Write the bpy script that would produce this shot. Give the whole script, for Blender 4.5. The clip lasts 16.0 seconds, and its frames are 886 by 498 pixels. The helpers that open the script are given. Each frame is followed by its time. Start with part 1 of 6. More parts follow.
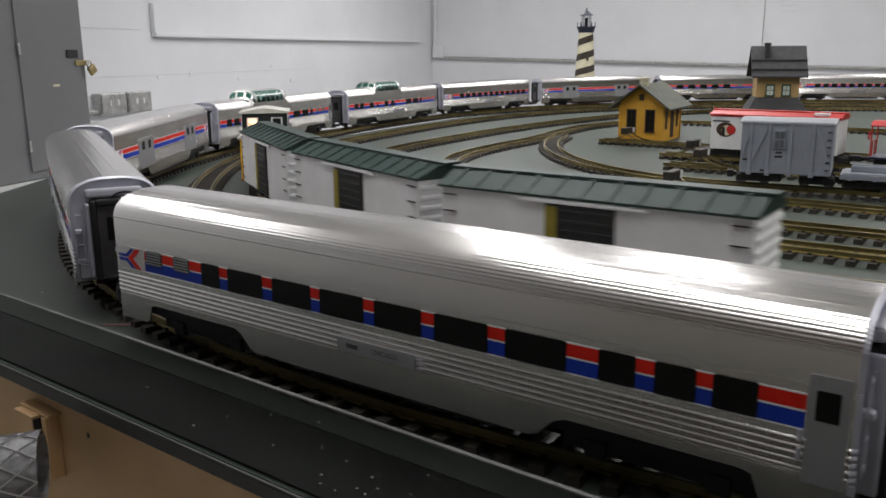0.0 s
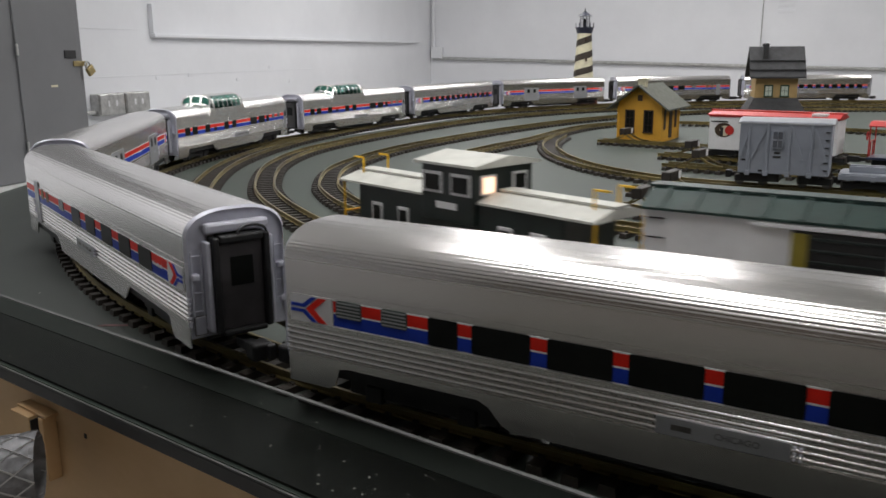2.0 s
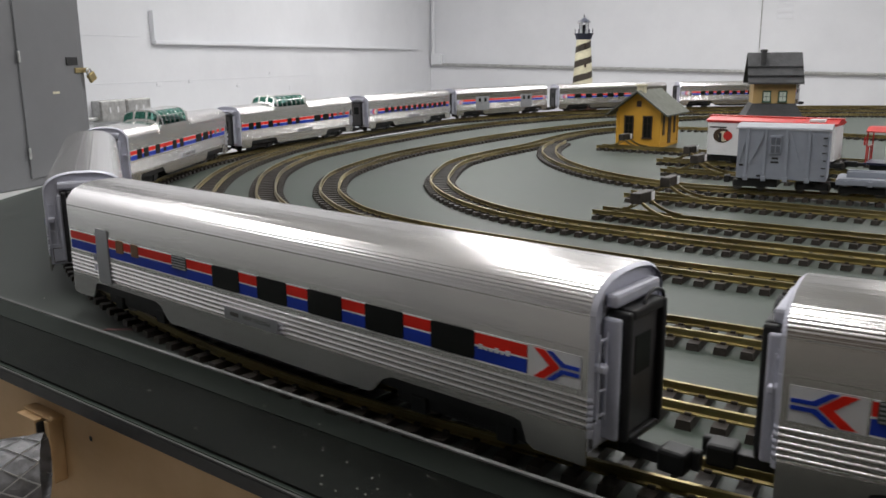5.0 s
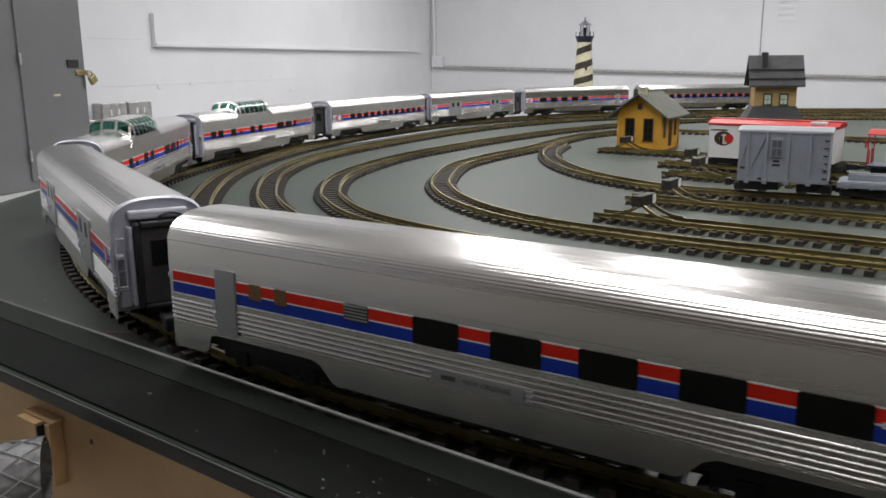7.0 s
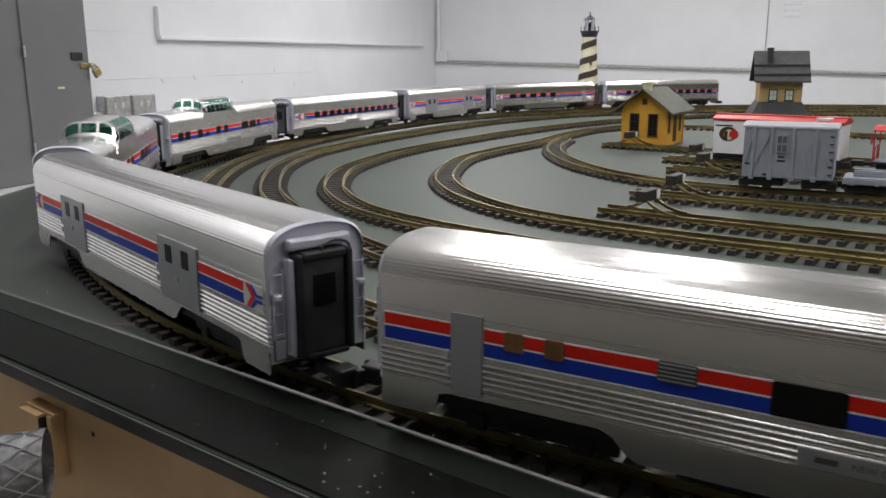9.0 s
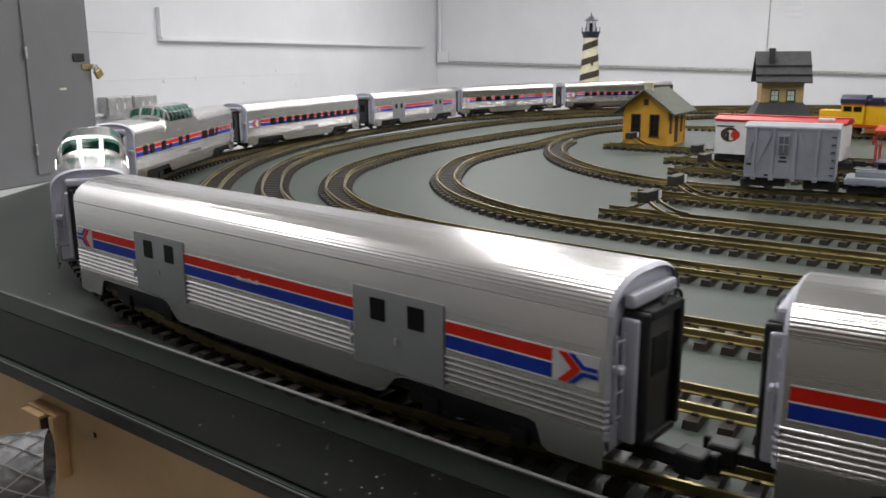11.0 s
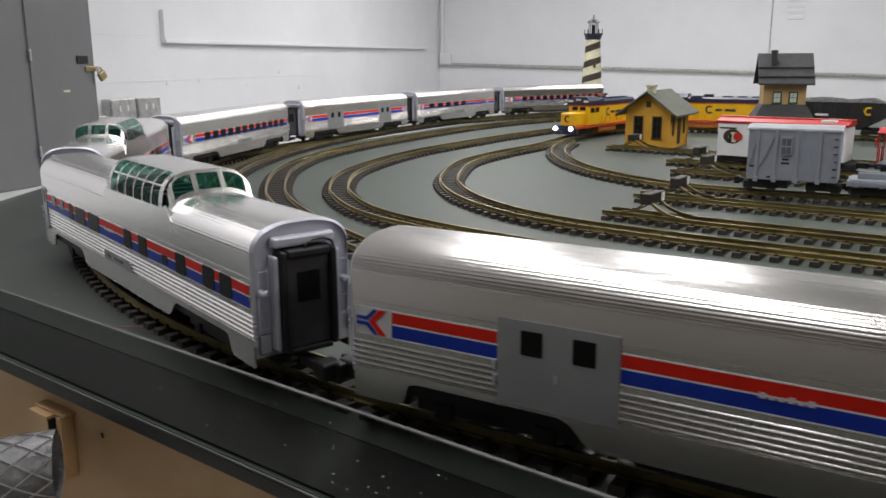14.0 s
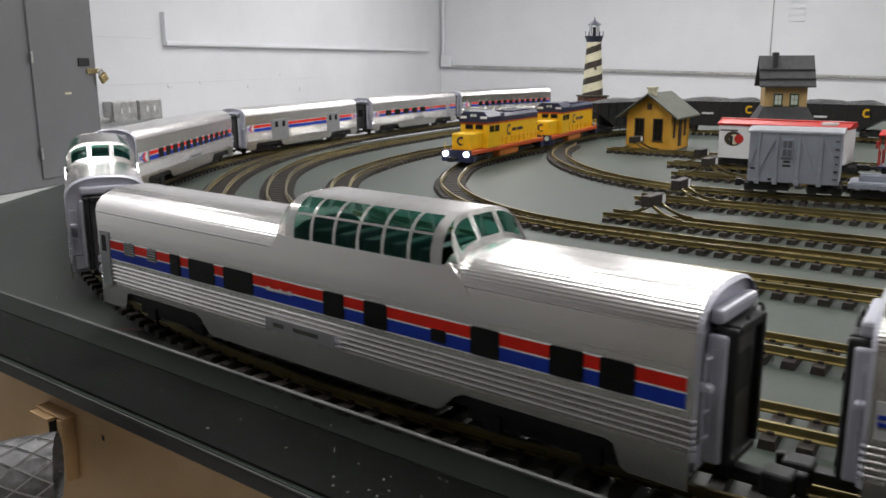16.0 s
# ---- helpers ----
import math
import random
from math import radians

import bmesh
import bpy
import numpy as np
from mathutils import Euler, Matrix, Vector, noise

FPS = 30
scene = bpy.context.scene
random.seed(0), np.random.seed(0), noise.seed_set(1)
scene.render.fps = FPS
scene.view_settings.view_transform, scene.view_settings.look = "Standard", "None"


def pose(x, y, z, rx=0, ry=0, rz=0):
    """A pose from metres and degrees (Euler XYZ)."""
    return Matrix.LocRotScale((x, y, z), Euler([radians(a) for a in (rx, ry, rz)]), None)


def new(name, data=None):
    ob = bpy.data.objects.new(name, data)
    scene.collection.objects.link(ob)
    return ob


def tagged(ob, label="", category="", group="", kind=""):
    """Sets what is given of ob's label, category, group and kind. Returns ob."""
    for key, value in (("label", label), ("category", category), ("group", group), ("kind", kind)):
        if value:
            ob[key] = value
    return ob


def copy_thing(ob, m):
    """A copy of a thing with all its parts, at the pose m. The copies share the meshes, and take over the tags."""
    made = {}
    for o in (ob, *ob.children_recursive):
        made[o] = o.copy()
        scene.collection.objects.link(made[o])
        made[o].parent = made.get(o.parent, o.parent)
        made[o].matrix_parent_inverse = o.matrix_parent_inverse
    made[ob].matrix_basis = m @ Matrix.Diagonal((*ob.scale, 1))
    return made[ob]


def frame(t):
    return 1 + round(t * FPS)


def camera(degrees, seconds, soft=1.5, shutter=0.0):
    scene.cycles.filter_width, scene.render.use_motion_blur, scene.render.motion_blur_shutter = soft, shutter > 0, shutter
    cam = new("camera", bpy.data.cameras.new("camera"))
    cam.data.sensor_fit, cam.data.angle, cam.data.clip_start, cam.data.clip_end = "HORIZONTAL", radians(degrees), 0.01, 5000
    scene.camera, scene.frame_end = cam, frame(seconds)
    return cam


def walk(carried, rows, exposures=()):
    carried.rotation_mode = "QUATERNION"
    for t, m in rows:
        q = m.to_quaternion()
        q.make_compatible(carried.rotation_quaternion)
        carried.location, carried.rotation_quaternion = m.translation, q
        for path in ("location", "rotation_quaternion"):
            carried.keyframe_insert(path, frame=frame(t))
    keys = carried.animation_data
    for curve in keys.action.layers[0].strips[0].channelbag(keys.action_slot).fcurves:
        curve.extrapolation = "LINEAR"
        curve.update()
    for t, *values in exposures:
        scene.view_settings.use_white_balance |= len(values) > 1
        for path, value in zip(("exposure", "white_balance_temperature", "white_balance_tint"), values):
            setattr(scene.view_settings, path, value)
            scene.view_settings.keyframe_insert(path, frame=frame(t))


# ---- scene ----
cam = camera(55.83, 16.0, soft=1.6, shutter=0.4)


def view(yaw, pitch, roll):
    """Turn of the camera: yaw to the left from +y, pitch up, roll, in degrees."""
    return pose(0, 0, 0, 0, 0, yaw) @ pose(0, 0, 0, 90 + pitch) @ pose(0, 0, 0, 0, 0, roll)


PATH = [
    (0.0, pose(-0.0008, 0.0019, 0.3269) @ view(0.021, -13.232, -0.427)),
    (0.5, pose(-0.0011, 0.0026, 0.3269) @ view(-0.013, -13.184, -0.397)),
    (1.0, pose(0.0002, 0.0024, 0.3265) @ view(-0.027, -13.169, -0.493)),
    (1.5, pose(-0.0001, 0.0022, 0.3274) @ view(-0.070, -13.156, -0.443)),
    (2.0, pose(0.0001, 0.0028, 0.3259) @ view(-0.067, -13.178, -0.424)),
    (2.5, pose(0.0011, 0.0051, 0.3258) @ view(-0.025, -13.223, -0.503)),
    (3.0, pose(0.0007, 0.0042, 0.3244) @ view(0.019, -13.211, -0.472)),
    (3.5, pose(-0.0000, 0.0000, 0.3259) @ view(-0.001, -13.153, -0.498)),
    (4.0, pose(-0.0004, -0.0038, 0.3266) @ view(-0.026, -13.059, -0.524)),
    (6.5, pose(-0.0015, -0.0117, 0.3278) @ view(-0.153, -12.514, -0.437)),
    (7.0, pose(-0.0018, -0.0072, 0.3274) @ view(-0.041, -12.617, -0.473)),
    (7.5, pose(-0.0024, -0.0059, 0.3275) @ view(0.047, -12.733, -0.387)),
    (8.0, pose(-0.0012, -0.0051, 0.3267) @ view(0.105, -12.855, -0.346)),
    (8.5, pose(-0.0010, -0.0039, 0.3253) @ view(0.164, -12.915, -0.280)),
    (9.0, pose(-0.0012, -0.0041, 0.3257) @ view(0.207, -12.966, -0.236)),
    (11.5, pose(-0.0018, -0.0040, 0.3259) @ view(0.331, -12.910, -0.286)),
    (12.0, pose(-0.0022, -0.0036, 0.3256) @ view(0.373, -12.964, -0.251)),
    (12.5, pose(-0.0019, -0.0044, 0.3260) @ view(0.366, -12.975, -0.276)),
    (13.0, pose(-0.0026, -0.0060, 0.3257) @ view(0.352, -12.955, -0.357)),
    (13.5, pose(-0.0044, -0.0077, 0.3269) @ view(0.383, -12.890, -0.352)),
    (14.0, pose(-0.0044, -0.0096, 0.3269) @ view(0.449, -12.793, -0.318)),
    (14.5, pose(-0.0043, -0.0088, 0.3264) @ view(0.448, -12.710, -0.334)),
    (15.0, pose(-0.0038, -0.0083, 0.3266) @ view(0.501, -12.675, -0.401)),
    (15.5, pose(-0.0042, -0.0094, 0.3272) @ view(0.536, -12.651, -0.270)),
    (16.0, pose(-0.0043, -0.0093, 0.3275) @ view(0.518, -12.656, -0.322)),
]
walk(cam, PATH, [(0.0, -0.17), (2.0, -0.16), (3.5, -0.04), (4.2, 0.05), (7.0, 0.0), (9.0, 0.0), (11.5, 0.08), (16.0, 0.04)])

# ---- world and lights ----
world = bpy.data.worlds.new("world")
scene.world = world
world.use_nodes = True
world.node_tree.nodes["Background"].inputs[0].default_value = (0.75, 0.82, 0.9, 1)
world.node_tree.nodes["Background"].inputs[1].default_value = 0.05
CEIL = 2.05
FLOOR = -0.82
TUBES = [(-2.05, 2.2), (-0.28, 0.50), (-0.28, 1.73), (0.2, 4.5), (0.9, 3.6), (2.5, 1.45), (2.5, 3.6), (0.3, 6.2), (1.9, 6.2), (3.5, 5.6), (2.6, 0.1), (2.6, -1.25)]
for tx, ty in TUBES:
    lamp_data = bpy.data.lights.new("ceiling_light_glow", "AREA")
    lamp_data.shape, lamp_data.size, lamp_data.size_y = "RECTANGLE", 0.22, 1.2
    lamp_data.energy, lamp_data.color = 13.0 if tx == -0.28 else 17.0 if tx == -2.05 else 21.0, (1.0, 0.985, 0.985)
    lamp = new("ceiling_light_glow", lamp_data)
    lamp.matrix_world = pose(tx, ty, CEIL - 0.09)


# ---- materials ----
def mat(name, col, rough=0.5, metal=0.0, var=0.0, scale=20.0, bump=0.0, bscale=200.0, col2=None, stretch=(1, 1, 1), spec=0.5, emit=0.0, coat=0.0, rvar=0.0):
    m = bpy.data.materials.new(name)
    m.use_nodes = True
    nt = m.node_tree
    b = nt.nodes["Principled BSDF"]
    b.inputs["Base Color"].default_value = (*col, 1)
    b.inputs["Roughness"].default_value = rough
    b.inputs["Metallic"].default_value = metal
    b.inputs["Specular IOR Level"].default_value = spec
    b.inputs["Coat Weight"].default_value = coat
    if emit:
        b.inputs["Emission Color"].default_value = (*col, 1)
        b.inputs["Emission Strength"].default_value = emit
    tc = nt.nodes.new("ShaderNodeTexCoord")
    mp = nt.nodes.new("ShaderNodeMapping")
    mp.inputs["Scale"].default_value = stretch
    nt.links.new(tc.outputs["Object"], mp.inputs["Vector"])
    if var or col2:
        n1 = nt.nodes.new("ShaderNodeTexNoise")
        n1.inputs["Scale"].default_value, n1.inputs["Detail"].default_value = scale, 8
        n1.inputs["Roughness"].default_value = 0.65
        nt.links.new(mp.outputs[0], n1.inputs["Vector"])
        rp = nt.nodes.new("ShaderNodeValToRGB")
        c2 = col2 or tuple(max(0, c * (1 - var)) for c in col)
        c1 = col if col2 else tuple(min(1, c * (1 + var)) for c in col)
        rp.color_ramp.elements[0].position, rp.color_ramp.elements[1].position = 0.35, 0.65
        rp.color_ramp.elements[0].color, rp.color_ramp.elements[1].color = (*c2, 1), (*c1, 1)
        nt.links.new(n1.outputs[0], rp.inputs[0])
        nt.links.new(rp.outputs[0], b.inputs["Base Color"])
        if rvar:
            mr = nt.nodes.new("ShaderNodeMapRange")
            mr.inputs["To Min"].default_value, mr.inputs["To Max"].default_value = rough - rvar, rough + rvar
            nt.links.new(n1.outputs[0], mr.inputs[0])
            nt.links.new(mr.outputs[0], b.inputs["Roughness"])
    if bump:
        n2 = nt.nodes.new("ShaderNodeTexNoise")
        n2.inputs["Scale"].default_value, n2.inputs["Detail"].default_value = bscale, 6
        nt.links.new(mp.outputs[0], n2.inputs["Vector"])
        bp = nt.nodes.new("ShaderNodeBump")
        bp.inputs["Strength"].default_value = bump
        bp.inputs["Distance"].default_value = 0.002
        nt.links.new(n2.outputs[0], bp.inputs["Height"])
        nt.links.new(bp.outputs[0], b.inputs["Normal"])
    return m


def glass(name, col, rough=0.02, mix=0.5, base=None):
    m = bpy.data.materials.new(name)
    m.use_nodes = True
    nt = m.node_tree
    b = nt.nodes["Principled BSDF"]
    b.inputs["Base Color"].default_value = (*(base or col), 1)
    b.inputs["Roughness"].default_value = rough
    tr = nt.nodes.new("ShaderNodeBsdfTransparent")
    tr.inputs[0].default_value = (*col, 1)
    mx = nt.nodes.new("ShaderNodeMixShader")
    mx.inputs[0].default_value = mix
    nt.links.new(tr.outputs[0], mx.inputs[1])
    nt.links.new(b.outputs[0], mx.inputs[2])
    nt.links.new(mx.outputs[0], nt.nodes["Material Output"].inputs[0])
    return m


ALU = mat("brushed_aluminium", (0.82, 0.80, 0.785), 0.25, 1.0, 0.03, 60, 0.004, 320, stretch=(0.012, 1, 1), rvar=0.03)
brushed = ALU.node_tree.nodes["Principled BSDF"]
brushed.inputs["Anisotropic"].default_value = 0.6
grain = ALU.node_tree.nodes.new("ShaderNodeTangent")
grain.direction_type, grain.axis = "RADIAL", "X"
ALU.node_tree.links.new(grain.outputs[0], brushed.inputs["Tangent"])
ALU_DULL = mat("painted_silver", (0.42, 0.43, 0.45), 0.42, 0.55, 0.05, 25)
ALU_END = mat("silver_plastic", (0.54, 0.545, 0.62), 0.38, 0.25, 0.08, 40)
DARK_DOOR = mat("smoky_door_panel", (0.052, 0.048, 0.050), 0.28, 0, 0.2, 30)
RED = mat("red_stripe", (0.80, 0.026, 0.014), 0.38, 0, 0.08, 60, spec=0.2)
BLUE = mat("blue_stripe", (0.016, 0.050, 0.44), 0.38, 0, 0.08, 60, spec=0.2)
WHITE = mat("white_plastic", (0.72, 0.72, 0.73), 0.45, 0, 0.05, 30)
WHITE_LINE = mat("white_stripe_paint", (0.86, 0.86, 0.86), 0.4, 0, 0.04, 60)
BROWN_SHADE = mat("brown_window_shade", (0.20, 0.095, 0.035), 0.5, 0, 0.25, 60)
PANE = mat("dark_window_film", (0.007, 0.008, 0.007), 0.35, 0, 0.2, 60, spec=0.2)
LOUVER = mat("green_grey_shade", (0.05, 0.07, 0.06), 0.4, 0, 0.2, 80)
BLACK = mat("black_plastic", (0.012, 0.012, 0.013), 0.5, 0, 0.3, 60)
STEEL = mat("wheel_steel", (0.16, 0.15, 0.14), 0.4, 0.8, 0.2, 60)
BRASS = mat("weathered_brass_rail", (0.36, 0.295, 0.125), 0.36, 0.85, 0.0, 6, col2=(0.15, 0.12, 0.055), rvar=0.1)
TIE = mat("brown_black_plastic_tie", (0.022, 0.017, 0.013), 0.6, 0, 0.3, 40, 0.3, 300)
GREEN_PANE = glass("green_dome_glazing", (0.36, 0.66, 0.58), 0.05, 0.24, (0.012, 0.085, 0.065))
ACRYLIC = glass("clear_acrylic_sheet", (0.68, 0.70, 0.69), 0.06, 0.022, (0.35, 0.36, 0.35))
ACRYLIC_EDGE = mat("acrylic_edge", (0.075, 0.078, 0.075), 0.5, 0, 0.35, 14)
TABLE = mat("grey_green_tabletop_paint", (0.053, 0.068, 0.055), 0.5, 0, 0, 3.2, 0.10, 160, col2=(0.039, 0.050, 0.041), rvar=0.08, spec=0.3)
BORDER = mat("black_tabletop_border", (0.0065, 0.0075, 0.0060), 0.5, 0, 0.75, 9, 0.0, 160, rvar=0.14, spec=0.22)
DARK_TABLE = mat("dark_table_margin", (0.036, 0.042, 0.037), 0.5, 0, 0, 3.2, 0.0, 160, col2=(0.025, 0.030, 0.026), rvar=0.08, spec=0.3)
WOOD = mat("pine_plywood", (0.68, 0.47, 0.255), 0.6, 0, 0, 7, 0.25, 40, col2=(0.55, 0.36, 0.18), stretch=(0.12, 1, 1))
WALL = mat("white_painted_wall", (0.74, 0.75, 0.78), 0.6, 0, 0, 1.4, 0.25, 26, col2=(0.68, 0.69, 0.72))
CONCRETE = mat("pale_concrete", (0.55, 0.56, 0.55), 0.65, 0, 0, 5, 0.4, 60, col2=(0.46, 0.47, 0.46))
SEALED_FLOOR = mat("sealed_concrete", (0.46, 0.445, 0.42), 0.6, 0, 0, 5, 0.3, 60, col2=(0.38, 0.368, 0.345))
DIM_WALL = mat("dim_brown_wall", (0.16, 0.125, 0.095), 0.7, 0, 0, 2, 0.2, 30, col2=(0.12, 0.095, 0.07))
CEIL_M = mat("white_ceiling_tile", (0.75, 0.75, 0.75), 0.8, 0, 0.05, 3)
STEEL_DOOR = mat("grey_enamel_steel", (0.155, 0.158, 0.165), 0.45, 0.0, 0.05, 4, 0.05, 60)
GALV = mat("galvanised_steel", (0.50, 0.50, 0.49), 0.4, 0.9, 0.2, 30)
GLOW = mat("lamp_diffuser", (1.0, 0.98, 0.95), 0.5, emit=4.0)


# ---- building helpers ----
def part(name, bm, material, parent=None, label=""):
    me = bpy.data.meshes.new(name)
    bmesh.ops.recalc_face_normals(bm, faces=bm.faces)
    bm.to_mesh(me)
    bm.free()
    me.materials.append(material)
    ob = new(name, me)
    if parent is not None:
        ob.parent = parent
    if label:
        tagged(ob, label)
    return ob


def thing(name, label, category, group="", kind=""):
    return tagged(new(name), label, category, group, kind)


def smooth(ob, angle=35):
    me = ob.data
    me.polygons.foreach_set("use_smooth", [True] * len(me.polygons))
    me.set_sharp_from_angle(angle=radians(angle))
    return ob


def box(bm, lo, hi, bevel=0.0, m=None):
    cx, cy, cz = [(a + b) / 2 for a, b in zip(lo, hi)]
    mm = Matrix.Translation((cx, cy, cz)) @ Matrix.Diagonal((hi[0] - lo[0], hi[1] - lo[1], hi[2] - lo[2], 1))
    r = bmesh.ops.create_cube(bm, size=1, matrix=mm)
    vs = r["verts"]
    if bevel:
        es = list({e for v in vs for e in v.link_edges})
        rb = bmesh.ops.bevel(bm, geom=es, offset=bevel, segments=2, affect="EDGES", profile=0.5)
        vs = list({v for f in rb["faces"] for v in f.verts} | {v for v in vs if v.is_valid})
    if m is not None:
        bmesh.ops.transform(bm, matrix=m, verts=[v for v in vs if v.is_valid])
    return bm


def boxes(*specs, bevel=0.0):
    bm = bmesh.new()
    for lo, hi in specs:
        box(bm, lo, hi, bevel)
    return bm


def prism(outline, place, depth):
    """A solid from a flat outline: place(u, v, w) gives the point, w from 0 to depth."""
    bm = bmesh.new()
    a = [bm.verts.new(place(u, v, 0)) for u, v in outline]
    b = [bm.verts.new(place(u, v, depth)) for u, v in outline]
    bm.faces.new(a)
    bm.faces.new(b[::-1])
    n = len(a)
    for i in range(n):
        bm.faces.new((a[i], a[(i + 1) % n], b[(i + 1) % n], b[i]))
    return bm


def cyl(bm, p, q, r, seg=14, r2=None):
    p, q = Vector(p), Vector(q)
    m = Matrix.Translation((p + q) / 2) @ (q - p).to_track_quat("Z", "Y").to_matrix().to_4x4()
    bmesh.ops.create_cone(bm, cap_ends=True, segments=seg, radius1=r, radius2=r if r2 is None else r2, depth=(q - p).length, matrix=m)
    return bm


def rounded(u0, u1, v0, v1, r, n=4):
    out = []
    for cu, cv, a0 in ((u1 - r, v1 - r, 0), (u0 + r, v1 - r, 90), (u0 + r, v0 + r, 180), (u1 - r, v0 + r, 270)):
        for i in range(n + 1):
            a = radians(a0 + 90 * i / n)
            out.append((cu + r * math.cos(a), cv + r * math.sin(a)))
    return out


def sweep(pts, profile, closed=True):
    """A profile of (side, height) carried along a flat path of (x, y)."""
    bm = bmesh.new()
    rings = []
    n = len(pts)
    for i, (x, y) in enumerate(pts):
        a, b = pts[max(0, i - 1)], pts[min(n - 1, i + 1)]
        d = Vector((b[0] - a[0], b[1] - a[1])).normalized()
        rings.append([bm.verts.new((x - d.y * s, y + d.x * s, h)) for s, h in profile])
    k = len(profile)
    for r0, r1 in zip(rings, rings[1:]):
        for j in range(k if closed else k - 1):
            bm.faces.new((r0[j], r0[(j + 1) % k], r1[(j + 1) % k], r1[j]))
    if closed:
        bm.faces.new(rings[0])
        bm.faces.new(rings[-1][::-1])
    return bm


class Line:
    """A smooth flat path through points, by arc length."""

    def __init__(self, pts, step=0.01):
        p = np.array([pts[0], *pts, pts[-1]], float)
        p[0] = 2 * p[1] - p[2]
        p[-1] = 2 * p[-2] - p[-3]
        out = []
        for i in range(1, len(p) - 2):
            t = np.linspace(0, 1, 25)[:-1, None]
            a, b, c, d = p[i - 1:i + 3]
            out.append(0.5 * (2 * b + (c - a) * t + (2 * a - 5 * b + 4 * c - d) * t**2 + (3 * b - a - 3 * c + d) * t**3))
        q = np.concatenate([*out, p[-2:-1]])
        s = np.r_[0, np.cumsum(np.hypot(*np.diff(q, axis=0).T))]
        self.s, self.q, self.length = s, q, float(s[-1])

    def at(self, s):
        x, y = np.interp(s, self.s, self.q[:, 0]), np.interp(s, self.s, self.q[:, 1])
        over = min(0, s) + max(0, s - self.length)
        if over:
            d = self.way(0.01 if s < 0 else self.length - 0.01)
            x, y = x + d.x * over, y + d.y * over
        return Vector((float(x), float(y)))

    def way(self, s):
        s = min(max(s, 0.01), self.length - 0.01)
        a = np.array([np.interp(s + h, self.s, self.q[:, i]) for h in (-0.01, 0.01) for i in (0, 1)])
        return Vector((a[2] - a[0], a[3] - a[1])).normalized()

    def points(self, step):
        n = max(2, int(self.length / step))
        return [tuple(self.at(self.length * i / n)) for i in range(n + 1)]

    def carry(self, s, wheelbase):
        """Pose of a rigid car whose two trucks stand on the path, heading towards smaller s."""
        a, b = self.at(s - wheelbase / 2), self.at(s + wheelbase / 2)
        m = (a + b) / 2
        return pose(m.x, m.y, 0, 0, 0, math.degrees(math.atan2(a.y - b.y, a.x - b.x)))


# ---- the track plan ----
OUTER = Line([(2.322, -1.161), (2.087, -0.901), (1.843, -0.649), (1.588, -0.407), (1.321, -0.177), (1.045, 0.039), (0.756, 0.240), (0.457, 0.424), (0.155, 0.602), (-0.133, 0.800), (-0.382, 1.045), (-0.579, 1.332), (-0.715, 1.654), (-0.780, 1.995), (-0.790, 2.341), (-0.752, 2.683), (-0.662, 3.017), (-0.527, 3.338), (-0.366, 3.647), (-0.199, 3.955), (-0.036, 4.264), (0.155, 4.555), (0.394, 4.808), (0.675, 5.015), (0.985, 5.176), (1.315, 5.294), (1.659, 5.364), (2.010, 5.392), (2.361, 5.380), (2.709, 5.333), (3.051, 5.251), (3.383, 5.138), (3.702, 4.994), (4.007, 4.823), (4.295, 4.624), (4.564, 4.401)])
SECOND = Line([(2.2, -0.78), (1.69, -0.28), (1.14, 0.174), (0.85, 0.358), (0.56, 0.527), (0.314, 0.676), (0.10, 0.818), (-0.09, 0.99), (-0.27, 1.215), (-0.44, 1.51), (-0.56, 1.9), (-0.625, 2.35), (-0.61, 2.75), (-0.52, 3.2), (-0.36, 3.63), (-0.14, 4.07), (0.1, 4.43), (0.5, 4.78), (1.05, 5.05), (1.6, 5.18), (2.3, 5.22), (3.2, 4.98), (4.0, 4.45)])
THIRD = Line([(3.26, -1.35), (2.46, -0.65), (1.67, -0.03), (0.92, 0.51), (0.397, 0.873), (0.15, 1.033), (-0.01, 1.20), (-0.17, 1.43), (-0.315, 1.7), (-0.415, 1.96), (-0.47, 2.25), (-0.485, 2.5), (-0.45, 2.8), (-0.34, 3.12), (-0.17, 3.48), (0.05, 3.88), (0.36, 4.3), (0.8, 4.67), (1.4, 4.88), (2.3, 4.92), (3.1, 4.65), (3.8, 4.1)])
FOURTH = Line([(2.58, -0.38), (1.68, 0.32), (0.98, 0.815), (0.595, 1.075), (0.32, 1.255), (0.085, 1.45), (-0.07, 1.6), (-0.18, 1.75), (-0.25, 1.93), (-0.285, 2.1), (-0.29, 2.35), (-0.235, 2.6), (-0.13, 2.88), (0.04, 3.18), (0.28, 3.55), (0.6, 3.95), (1.0, 4.3), (1.6, 4.57), (2.3, 4.6), (3.0, 4.3), (3.6, 3.8)])
FIFTH = Line([(2.6, -0.1), (1.7, 0.58), (1.1, 0.985), (0.75, 1.22), (0.46, 1.415), (0.33, 1.515), (0.22, 1.61), (0.12, 1.74), (0.04, 1.92), (0.0, 2.12), (0.0, 2.3), (0.05, 2.6), (0.17, 2.85), (0.33, 3.10), (0.50, 3.44), (0.66, 3.68), (0.88, 3.83), (1.14, 3.78), (1.42, 3.58), (1.9, 3.16), (2.4, 2.65), (3.0, 2.1), (3.6, 1.5), (4.1, 0.85), (4.5, 0.1), (4.8, -0.7), (4.9, -1.3)])
